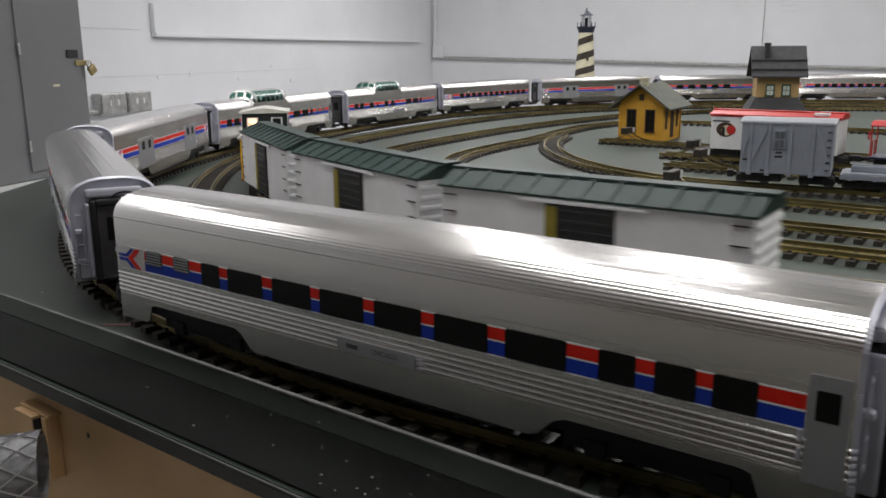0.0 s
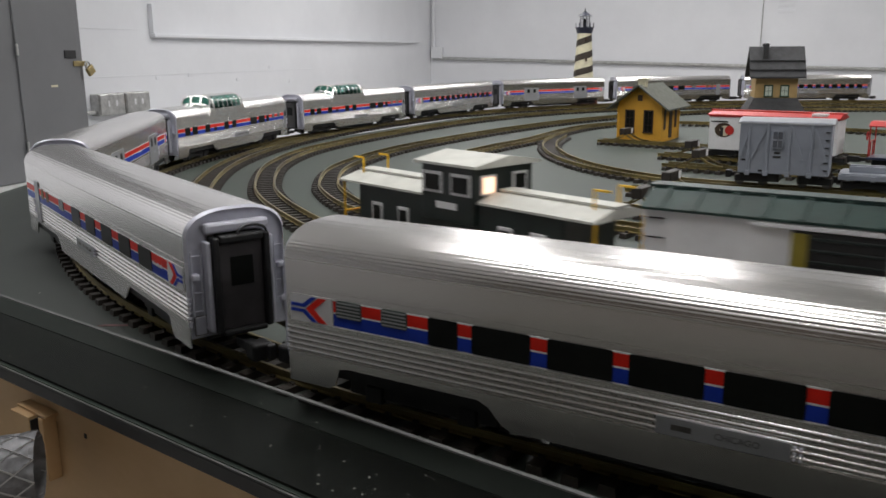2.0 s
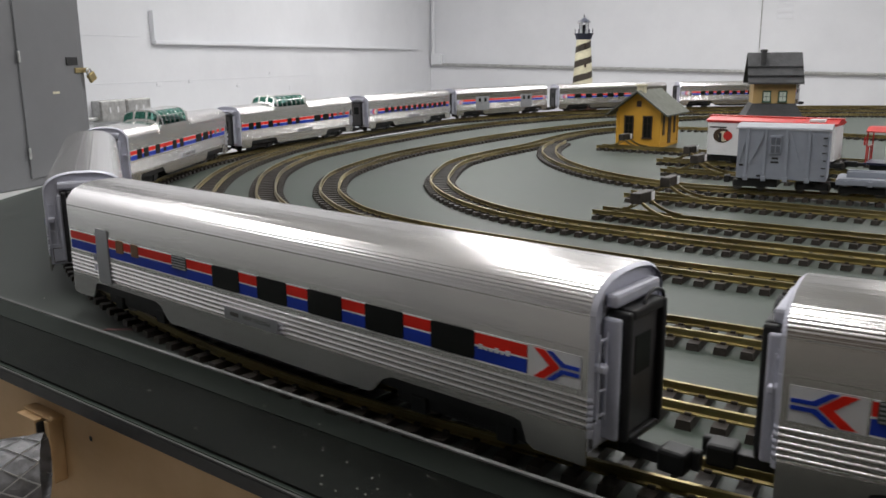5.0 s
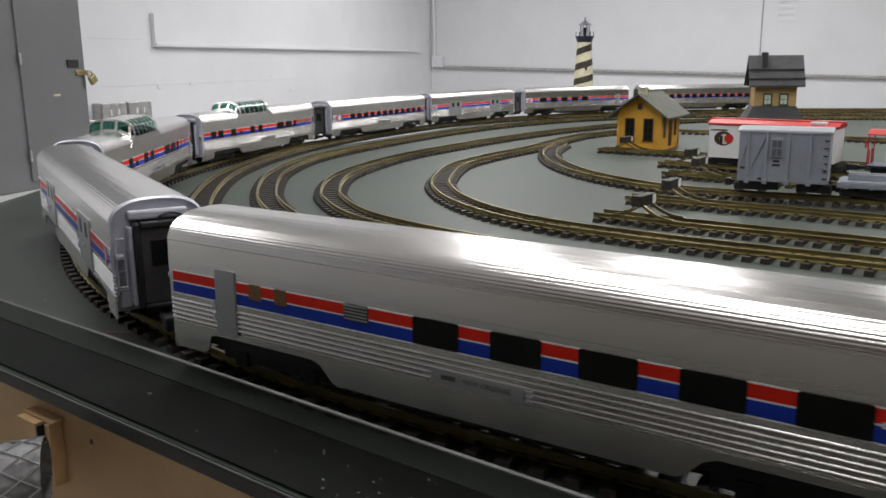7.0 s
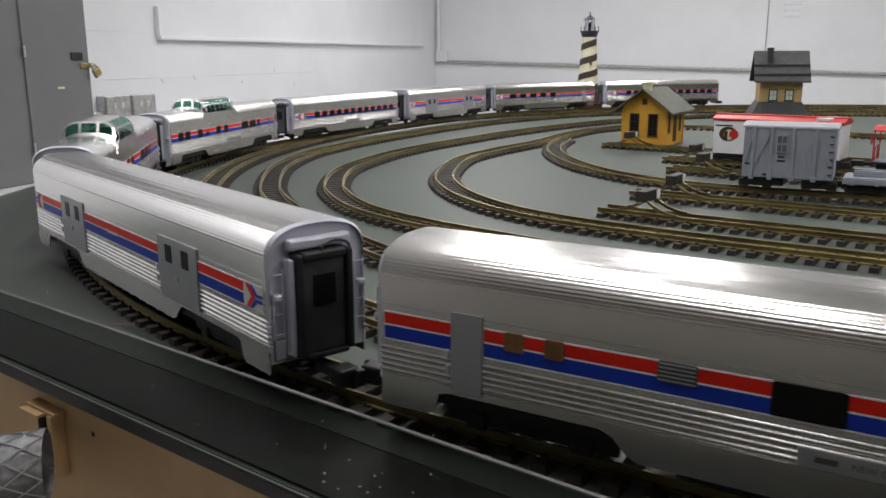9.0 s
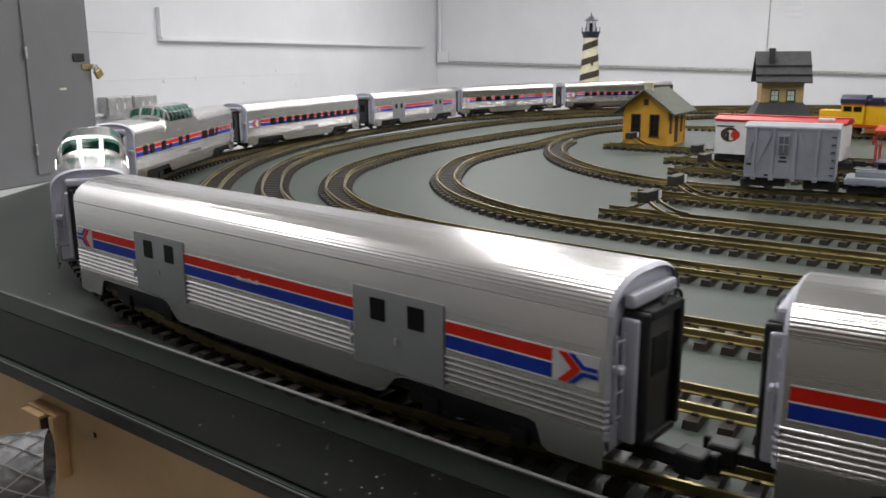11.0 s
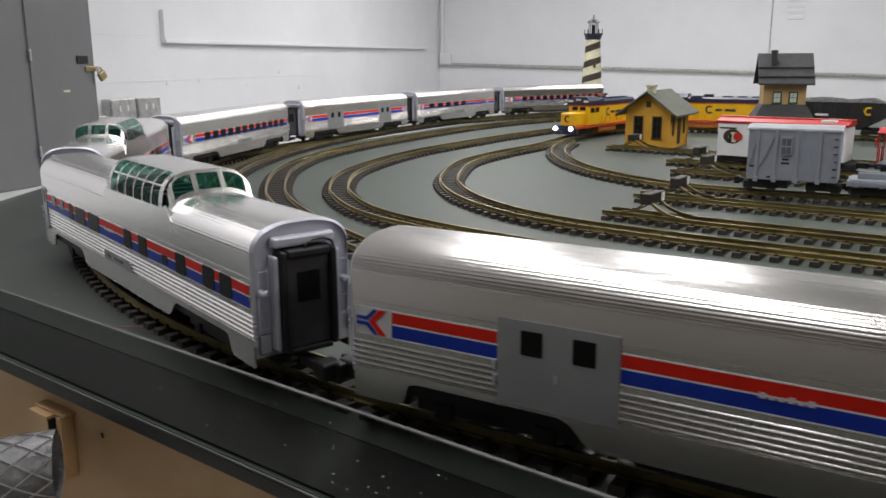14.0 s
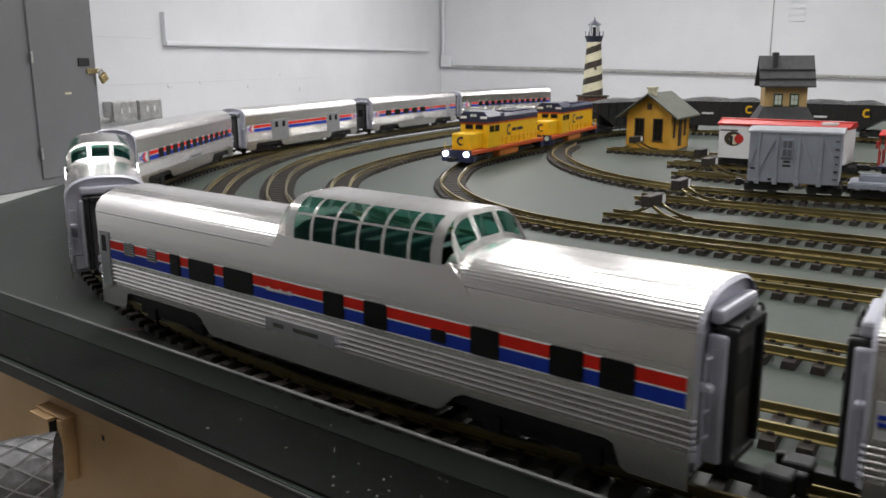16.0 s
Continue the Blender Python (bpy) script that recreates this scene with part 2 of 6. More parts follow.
SIXTH = Line([(0.46, 3.24), (0.39, 3.0), (0.365, 2.75), (0.385, 2.5), (0.45, 2.28), (0.56, 2.1), (0.72, 1.98), (0.95, 1.86), (1.4, 1.62), (2.2, 1.2)])
SIDING_A = Line([(0.33, 1.735), (0.40, 1.68), (0.5, 1.60), (0.76, 1.42), (1.3, 1.06), (2.4, 0.3)])
SIDING_B = Line([(0.44, 1.95), (0.53, 1.89), (0.885, 1.64), (1.5, 1.22), (2.4, 0.6)])
SIDING_C = Line([(0.64, 2.385), (0.76, 2.29), (1.0, 2.11), (1.5, 1.75), (2.3, 1.2)])
SIDING_E = Line([(0.69, 2.625), (0.80, 2.535), (1.16, 2.265), (1.6, 1.95), (2.4, 1.4)])
SIDING_D = Line([(0.58, 3.06), (0.70, 2.97), (0.92, 2.80), (1.24, 2.55), (1.8, 2.15), (2.5, 1.7)])
GAUGE, RAIL_TOP = 0.0465, 0.0185


# ---- room ----
CORNER = Vector((-0.1, 9.0))
WAY_R, WAY_L = Vector((0.94, -0.34)).normalized(), Vector((-0.34, -0.94)).normalized()


def wall_slab(name, a, b, inward, label, z0=FLOOR, z1=CEIL, thick=0.15, material=None):
    n = Vector(inward).normalized() * -thick
    quad = [a, b, b + n, a + n]
    ob = part(name, prism([(p.x, p.y) for p in quad], lambda u, v, w: (u, v, z0 + w), z1 - z0), material or WALL)
    return tagged(ob, label, "wall", kind="structure")


IN_R, IN_L = Vector((-0.34, -0.94)), Vector((0.94, -0.34))
END_R, END_L = CORNER + WAY_R * 8.5, CORNER + WAY_L * 11.5
wall_slab("wall_north", CORNER, END_R, IN_R, "white painted block wall behind the layout")
wall_slab("wall_west", CORNER, END_L, IN_L, "white painted block wall beside the steel cabinet")
far_corner = END_L + WAY_R * 8.5
wall_slab("wall_south", END_L, far_corner, -IN_R, "plain brown wall closing the room", material=DIM_WALL)
wall_slab("wall_east", END_R, far_corner, -IN_L, "plain brown wall closing the room", material=DIM_WALL)
room = [CORNER, END_R, far_corner, END_L]
tagged(part("floor", prism([(p.x, p.y) for p in room], lambda u, v, w: (u, v, FLOOR - w), 0.1), SEALED_FLOOR), "sealed grey concrete floor", "floor", kind="structure")
tagged(part("ceiling", prism([(p.x, p.y) for p in room], lambda u, v, w: (u, v, CEIL + w), 0.1), CEIL_M), "plain white ceiling", "ceiling", kind="structure")


def on_left(k, z, out=0.0):
    p = CORNER + WAY_L * k + IN_L * out
    return (p.x, p.y, z)


def on_right(k, z, out=0.0):
    p = CORNER + WAY_R * k + IN_R * out
    return (p.x, p.y, z)


def wall_box(name, on, k0, k1, z0, z1, out, material, parent=None, label="", bevel=0.0, base=0.0):
    bm = bmesh.new()
    box(bm, (k0, base, z0), (k1, base + out, z1), bevel)
    for v in bm.verts:
        v.co = Vector(on(v.co.x, v.co.z, v.co.y))
    return part(name, bm, material, parent, label)


def ceiling_light():
    t = thing("ceiling_light", "long white fluorescent ceiling fixture switched on", "ceiling light", "fluorescent ceiling lights")
    part("housing", boxes(((-0.14, -0.64, -0.05), (0.14, 0.64, 0.0)), bevel=0.006), WHITE, t)
    part("diffuser", boxes(((-0.11, -0.6, -0.075), (0.11, 0.6, -0.051)), bevel=0.008), GLOW, t, "glowing diffuser")
    return t


fixture = ceiling_light()
fixture.matrix_basis = pose(*TUBES[0], CEIL)
for tx, ty in TUBES[1:]:
    copy_thing(fixture, pose(tx, ty, CEIL))

# ---- table ----
EDGE_A, EDGE_B = Vector((-1.09, 1.329)), Vector((2.8, -1.653))
EDGE_WAY = (EDGE_B - EDGE_A).normalized()
EDGE_IN = Vector((-EDGE_WAY.y, EDGE_WAY.x))


def table_outline():
    out = [tuple(EDGE_B), (5.2, -1.6), (5.2, 4.3)]
    s = OUTER.length
    while s > 5.5:
        p, d = OUTER.at(s), OUTER.way(s)
        if p.x < 4.55:
            off = 0.075 + 0.3 * max(0, (p.x - 0.4)) ** 0.5
            out.append((p.x + d.y * off, p.y - d.x * off))
        s -= 0.12
    return out + [(-1.02, 2.7), (-1.08, 2.3), tuple(EDGE_A)]


TOP_OUT = table_outline()
table = thing("layout_table", "large grey-green painted plywood layout table", "table")
smooth(part("tabletop", prism(TOP_OUT, lambda u, v, w: (u, v, -w), 0.0135), TABLE, table), 30)
inner = EDGE_IN * 0.085
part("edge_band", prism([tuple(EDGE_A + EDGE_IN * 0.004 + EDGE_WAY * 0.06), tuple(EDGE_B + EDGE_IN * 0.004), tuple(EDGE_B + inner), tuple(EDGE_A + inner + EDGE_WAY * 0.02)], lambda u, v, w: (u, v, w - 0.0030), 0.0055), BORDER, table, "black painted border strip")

# darker tone of the tabletop between outer track and table edge
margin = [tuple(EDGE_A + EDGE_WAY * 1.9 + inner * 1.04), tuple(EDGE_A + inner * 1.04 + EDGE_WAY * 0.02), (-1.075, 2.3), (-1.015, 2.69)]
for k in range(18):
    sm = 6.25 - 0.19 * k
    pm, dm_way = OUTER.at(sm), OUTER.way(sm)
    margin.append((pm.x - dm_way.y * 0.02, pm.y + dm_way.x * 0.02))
part("dark_margin", prism(margin, lambda u, v, w: (u, v, w - 0.0030), 0.0045), DARK_TABLE, table, "darker tabletop margin outside the outer track")


def along_edge(name, k0, k1, in0, in1, z0, z1, material, parent, label="", bevel=0.0):
    bm = bmesh.new()
    box(bm, (k0, in0, z0), (k1, in1, z1), bevel)
    for v in bm.verts:
        p = EDGE_A + EDGE_WAY * v.co.x + EDGE_IN * v.co.y
        v.co = (p.x, p.y, v.co.z)
    return part(name, bm, material, parent, label)


EDGE_LEN = (EDGE_B - EDGE_A).length
along_edge("trim", 0, EDGE_LEN, -0.004, -0.0005, -0.0150, -0.0015, BLACK, table, "black edge trim", 0.001)
along_edge("apron", 0, EDGE_LEN, 0.012, 0.034, -0.17, -0.0138, WOOD, table, "bare plywood apron")
along_edge("lower_rail", 0, EDGE_LEN, 0.0, 0.045, -0.26, -0.172, WOOD, table, "bare pine rail")
for k in (0.2, 1.2, 2.2, 3.2):
    along_edge("leg", k, k + 0.089, 0.046, 0.084, FLOOR, -0.0138, WOOD, table)
for lx, ly in ((0.4, 4.2), (2.6, 5.0), (4.6, 3.6), (4.6, 0.2), (2.2, 2.2)):
    part("leg", boxes(((lx, ly, FLOOR), (lx + 0.09, ly + 0.09, -0.0137)), bevel=0.003), WOOD, table)

guard = thing("acrylic_guard", "clear scuffed acrylic guard strip along the table edge", "guard")
sheet = along_edge("sheet", 0.0, EDGE_LEN, 0.0, 0.003, 0.0008, 0.0795, ACRYLIC, guard)
along_edge("top_edge", 0.0, EDGE_LEN, -0.0002, 0.0032, 0.0797, 0.0809, ACRYLIC_EDGE, guard, "pale polished top edge")
along_edge("bottom_edge", 0.0, EDGE_LEN, -0.0042, -0.0022, -0.0008, 0.0006, ACRYLIC_EDGE, guard, "pale bottom bead")
sheet.visible_shadow = False

# ---- tracks ----
RAIL = [(-0.0035, 0.0085), (0.0035, 0.0085), (0.0035, 0.0098), (0.0009, 0.011), (0.0009, 0.0155), (0.0019, 0.0163), (0.0019, 0.0185), (-0.0019, 0.0185), (-0.0019, 0.0163), (-0.0009, 0.0155), (-0.0009, 0.011), (-0.0035, 0.0098)]
PITCH = 0.0305


def tie_mesh():
    bm = bmesh.new()
    box(bm, (-0.0075, -0.043, 0.0), (0.0075, 0.043, 0.0086))
    for v in bm.verts:
        if v.co.z > 0.004:
            v.co.x *= 0.86
            v.co.y *= 0.975
    for y in (-GAUGE / 2 - 0.0045, -GAUGE / 2 + 0.0045, GAUGE / 2 - 0.0045, GAUGE / 2 + 0.0045):
        box(bm, (-0.003, y - 0.0016, 0.0086), (0.003, y + 0.0016, 0.0112))
    me = bpy.data.meshes.new("tie")
    bm.to_mesh(me)
    bm.free()
    me.materials.append(TIE)
    return me


TIE_MESH = tie_mesh()
TIE_V = np.array([v.co[:] for v in TIE_MESH.vertices])
TIE_F = [tuple(p.vertices) for p in TIE_MESH.polygons]


def lay_track(line, label, near=None, skip=0.0):
    t = thing("railway_track", label, "model track", "model railway tracks", "structure")
    for side in (-1, 1):
        prof = [(side * GAUGE / 2 + a, h) for a, h in RAIL]
        part("rail", sweep(line.points(0.02), prof), BRASS, t)
    rest_v, rest_f, count = [], [], 0
    n = int(line.length / PITCH)
    for i in range(n):
        s = (i + 0.5) * PITCH
        p, d = line.at(s), line.way(s)
        yaw = math.atan2(d.y, d.x) + random.uniform(-0.012, 0.012)
        if near and near[0] < s < near[1] and count < 290:
            o = new("tie", TIE_MESH)
            o.parent = t
            o.matrix_basis = Matrix.Translation((p.x, p.y, 0)) @ Matrix.Rotation(yaw, 4, "Z")
            count += 1
        else:
            c, sn = math.cos(yaw), math.sin(yaw)
            v = TIE_V @ np.array([[c, sn, 0], [-sn, c, 0], [0, 0, 1]]) + (p.x, p.y, 0)
            k = len(rest_v) * len(TIE_V)
            rest_v.append(v)
            rest_f += [tuple(q + k for q in f) for f in TIE_F]
    if rest_v:
        me = bpy.data.meshes.new("tie_run")
        me.from_pydata(np.concatenate(rest_v).tolist(), [], rest_f)
        me.materials.append(TIE)
        o = new("tie_run", me)
        o.parent = t
        tagged(o, kind="stuff")
    return t


# ---- passenger cars ----
CAR = 0.764
HALF = 0.054
Z_LOW, Z_SKIRT, Z_STRIPE, Z_TOPLINE, Z_EAVE, Z_ROOF = 0.036, 0.064, 0.0945, 0.1195, 0.148, 0.1775


def ux(u):
    return -CAR / 2 + u * CAR


FLUTES = 5


def shell_profile():
    """Right half, from the skirt up to the crown, with the side flutes and the roof ribs."""
    p = [(HALF - 0.0015, 0.058), (HALF, 0.058), (HALF, Z_SKIRT), (HALF - 0.0007, Z_SKIRT + 0.0003)]
    top = Z_STRIPE - 0.0052
    step = (top - Z_SKIRT - 0.0006) / FLUTES
    for i in range(FLUTES):
        z = Z_SKIRT + 0.0006 + i * step
        p += [(HALF - 0.0016, z), (HALF - 0.0016, z + step * 0.16)]
        for f in (0.0, 0.08, 0.2, 0.35, 0.5, 0.65, 0.8, 0.92, 1.0):
            p.append((HALF - 0.0002 + 0.0010 * math.sin(math.pi * f), z + step * (0.20 + 0.77 * f)))
    p += [(HALF - 0.0011, top), (HALF, top + 0.0003)]
    p += [(HALF, Z_STRIPE), (HALF, Z_TOPLINE), (HALF, Z_TOPLINE + 0.0052), (HALF - 0.0007, Z_TOPLINE + 0.0054), (HALF - 0.0007, Z_TOPLINE + 0.0062), (HALF, Z_TOPLINE + 0.0064), (HALF, Z_EAVE)]
    # eight ribs round the shoulder, fine seams over the crown
    ribs, first_rib, last_rib, m = 8, 4.0, 50.0, 96
    for i in range(1, m + 1):
        d = 90 * i / m
        a = radians(d)
        y, z = HALF * math.cos(a) ** 0.72, Z_EAVE + (Z_ROOF - Z_EAVE) * math.sin(a) ** 0.95
        rib = 0.0
        if first_rib < d < last_rib:
            rib = 0.00042 * abs(math.sin(math.pi * ribs * (d - first_rib) / (last_rib - first_rib))) ** 0.6
        elif d >= last_rib and i % 9 == 0 and i < m - 3:
            rib = 0.0003
        p.append((y + rib * math.cos(a), z + rib * math.sin(a)))
    return p


HALF_P = shell_profile()
FULL_P = [(y, z) for y, z in HALF_P] + [(-y, z) for y, z in HALF_P[-2::-1]]


def shell(bm, x0, x1, top=9.0):
    a = [bm.verts.new((x0, y, z)) for y, z in FULL_P]
    b = [bm.verts.new((x1, y, z)) for y, z in FULL_P]
    for i in range(len(a) - 1):
        if max(FULL_P[i][1], FULL_P[i + 1][1]) <= top:
            bm.faces.new((a[i], a[i + 1], b[i + 1], b[i]))
    return a, b


def roof_z(y):
    """Height of the roof at a distance y from the middle."""
    r = [(p, z) for p, z in HALF_P if z >= Z_EAVE]
    for (ya, za), (yb, zb) in zip(r, r[1:]):
        if yb <= abs(y) <= ya:
            return za + (zb - za) * (ya - abs(y)) / max(ya - yb, 1e-9)
    return r[-1][1] if abs(y) < r[-1][0] + 1e-6 else Z_EAVE


def side_prism(outline, side, y, depth):
    return prism(outline, lambda u, v, w: (u, side * (y + w), v), depth)


def skirt_outline():
    z0, z1 = Z_LOW, 0.0575
    pts = [(ux(0), Z_SKIRT), (ux(0), z0), (ux(0.06), z0), (ux(0.068), z0 + 0.004), (ux(0.075), z1 - 0.002), (ux(0.085), z1), (ux(0.255), z1), (ux(0.268), z1 - 0.004), (ux(0.285), z0 + 0.004), (ux(0.295), z0 + 0.001)]
    return pts + [(-x, z) for x, z in pts[::-1]]


def truck(parent, x):
    t = part("truck", boxes(((x - 0.075, -0.037, 0.028), (x + 0.075, -0.031, 0.042)), ((x - 0.075, 0.031, 0.028), (x + 0.075, 0.037, 0.042)), ((x - 0.012, -0.037, 0.03), (x + 0.012, 0.037, 0.055)),
                            ((x - 0.056, -0.040, 0.024), (x - 0.038, -0.033, 0.04)), ((x + 0.038, -0.040, 0.024), (x + 0.056, -0.033, 0.04)), ((x - 0.056, 0.033, 0.024), (x - 0.038, 0.040, 0.04)), ((x + 0.038, 0.033, 0.024), (x + 0.056, 0.040, 0.04)), bevel=0.0015), BLACK, parent, "black plastic truck frame")
    for dx in (-0.047, 0.047):
        for sy in (-1, 1):
            bm = bmesh.new()
            cyl(bm, (x + dx, sy * 0.0200, RAIL_TOP + 0.0165), (x + dx, sy * 0.0262, RAIL_TOP + 0.0165), 0.0165, 20)
            cyl(bm, (x + dx, sy * 0.0195, RAIL_TOP + 0.0165), (x + dx, sy * 0.0210, RAIL_TOP + 0.0165), 0.0183, 20)
            smooth(part("wheel", bm, STEEL, t))
    return t


def coupler(parent, x, s):
    bm = boxes(((min(x, x + s * 0.045), -0.006, 0.030), (max(x, x + s * 0.045), 0.006, 0.040)), bevel=0.001)
    box(bm, (x + s * 0.045 - 0.011, -0.011, 0.027), (x + s * 0.045 + 0.011, 0.011, 0.045), 0.003)
    box(bm, (x + s * 0.058 - 0.004, 0.003, 0.028), (x + s * 0.058 + 0.004, 0.012, 0.044), 0.002)
    part("coupler", bm, BLACK, parent, "black knuckle coupler")


def car_end(parent, s, body_mat):
    """The end of a car: face, collision posts, door, bellows, grab irons and hose."""
    x = s * CAR / 2
    pts = [(HALF * 0.985, 0.045)] + [(y * 0.985, z if z < Z_EAVE else z - 0.0012) for y, z in FULL_P if z > 0.058] + [(-HALF * 0.985, 0.045)]
    face = part("end_wall", prism(pts, lambda u, v, w: (x - s * 0.004 + s * w, u, v), 0.003), body_mat, parent, "silver moulded end wall")
    rim = [p for p in FULL_P if p[1] >= 0.058]
    bm = bmesh.new()
    for k, (g, dx) in enumerate(((1.0, 0.0), (0.955, 0.0035))):
        ring = [bm.verts.new((x + s * dx, y * g, 0.12 + (z - 0.12) * (g if z > 0.12 else 1))) for y, z in rim]
        if k:
            for i in range(len(ring) - 1):
                bm.faces.new((last[i], last[i + 1], ring[i + 1], ring[i]))
        last = ring
    part("end_rim", bm, ALU_END, parent)
    xo = x + s * 0.019
    lo, hi = min(x, xo), max(x, xo)
    for lo3, hi3 in (((lo, -0.030, 0.050), (hi, -0.0235, 0.150)), ((lo, 0.0235, 0.050), (hi, 0.030, 0.150)), ((lo, -0.0233, 0.143), (hi, 0.0233, 0.151)), ((lo, -0.0233, 0.047), (hi, 0.0233, 0.053))):
        part("bellows", boxes((lo3, hi3), bevel=0.002), BLACK, parent, "black rubber diaphragm frame")
    for sy in (-1, 1):
        part("bellows_side", boxes(((min(x, x + s * 0.014), min(sy * 0.0305, sy * 0.036), 0.052), (max(x, x + s * 0.014), max(sy * 0.0305, sy * 0.036), 0.146)), bevel=0.002), body_mat, parent, "silver fairing beside the diaphragm")
    door = part("end_door", boxes(((min(x, x + s * 0.014), -0.0228, 0.0535), (max(x, x + s * 0.014), 0.0228, 0.1425)), bevel=0.0006), DARK_DOOR, parent, "dark smoky end door")
    part("end_window", boxes(((min(x + s * 0.0135, x + s * 0.0148), -0.012, 0.098), (max(x + s * 0.0135, x + s * 0.0148), 0.012, 0.128))), PANE, door)
    part("header", boxes(((min(x, x + s * 0.012), -0.034, 0.1525), (max(x, x + s * 0.010), 0.034, 0.1635)), bevel=0.003), body_mat, parent, "silver header box")
    for sy in (-1, 1):
        bm = bmesh.new()
        for k in range(4):
            z = 0.075 + k * 0.019
            cyl(bm, (x + s * 0.006, sy * 0.0395, z), (x + s * 0.006, sy * 0.0495, z), 0.0008, 6)
        for yy in (0.0395, 0.0495):
            cyl(bm, (x + s * 0.006, sy * yy, 0.070), (x + s * 0.006, sy * yy, 0.137), 0.0008, 6)
        part("grab_ladder", bm, ALU_END, parent)
        bm = boxes(((min(x, x + s * 0.01), sy * 0.046 - 0.004, 0.108), (max(x, x + s * 0.01), sy * 0.046 + 0.004, 0.114)), bevel=0.0015)
        part("marker_lamp", bm, ALU_END, parent)
    part("end_panel", boxes(((min(x, x + s * 0.0022), -0.0475 if s > 0 else 0.036, 0.049), (max(x, x + s * 0.0022), -0.036 if s > 0 else 0.0475, 0.068)), bevel=0.0008), body_mat, parent)
    part("panel_seam", boxes(((min(x, x + s * 0.0014), -0.0483 if s > 0 else 0.0353, 0.0482), (max(x, x + s * 0.0014), -0.0353 if s > 0 else 0.0483, 0.0688))), STEEL, parent)
    bm = bmesh.new()
    prev = None
    for i in range(9):
        a = radians(180 * i / 8)
        c, n = Vector((x + s * 0.016, 0.012 + 0.016 * math.cos(a), 0.150 + 0.009 * math.sin(a))), Vector((0, math.cos(a), math.sin(a)))
        ring = [bm.verts.new(c + 0.0014 * (math.cos(q) * n + math.sin(q) * Vector((1, 0, 0)))) for q in [math.pi * j / 3 for j in range(6)]]
        if prev:
            for j in range(6):
                bm.faces.new((prev[j], prev[(j + 1) % 6], ring[(j + 1) % 6], ring[j]))
        prev = ring
    part("cable_loop", bm, BLACK, parent)
    coupler(parent, x, s)


def arrow(parent, u0, u1, tip, side):
    """Red and blue pointed device on a pale field; tip +1 points forward."""
    y = HALF + 0.0007
    zc, zh = (Z_STRIPE + Z_TOPLINE) / 2, (Z_TOPLINE - Z_STRIPE) / 2
    part("field", side_prism([(ux(u0), Z_STRIPE), (ux(u1), Z_STRIPE), (ux(u1), Z_TOPLINE), (ux(u0), Z_TOPLINE)], side, HALF + 0.0002, 0.0004), WHITE, parent)
    a, b = (u0, u1) if tip > 0 else (u1, u0)
    w = b - a

    def q(f, g):
        return (ux(a + f * w), zc + g * zh)

    part("arrow_red", side_prism([q(0.12, 0.9), q(0.32, 0.9), q(0.62, 0.0), q(0.32, -0.9), q(0.12, -0.9), q(0.42, 0.0)], side, y, 0.0004), RED, parent)
    part("arrow_blue", side_prism([q(0.36, 0.9), q(0.48, 0.9), q(0.70, 0.32), q(0.98, 0.32), q(0.98, 0.08), q(0.64, 0.08)], side, y, 0.0004), BLUE, parent)
    part("arrow_blue", side_prism([q(0.36, -0.9), q(0.48, -0.9), q(0.70, -0.32), q(0.98, -0.32), q(0.98, -0.08), q(0.64, -0.08)], side, y, 0.0004), BLUE, parent)


def lettering(words, x, z, height, side, y, material, parent):
    """Flat raised words on a car's side, centred on x."""
    font = bpy.data.curves.new("words", "FONT")
    font.body, font.size, font.align_x = words, height * 1.4, "CENTER"
    font.extrude = 0.0001
    holder = bpy.data.objects.new("words", font)
    me = bpy.data.meshes.new_from_object(holder)
    bpy.data.objects.remove(holder)
    bpy.data.curves.remove(font)
    me.materials.clear()
    me.materials.append(material)
    for v in me.vertices:
        a, b, c = v.co
        v.co = (x - side * a, side * (y + c), z + b)
    ob = new("lettering", me)
    ob.parent = parent
    return ob


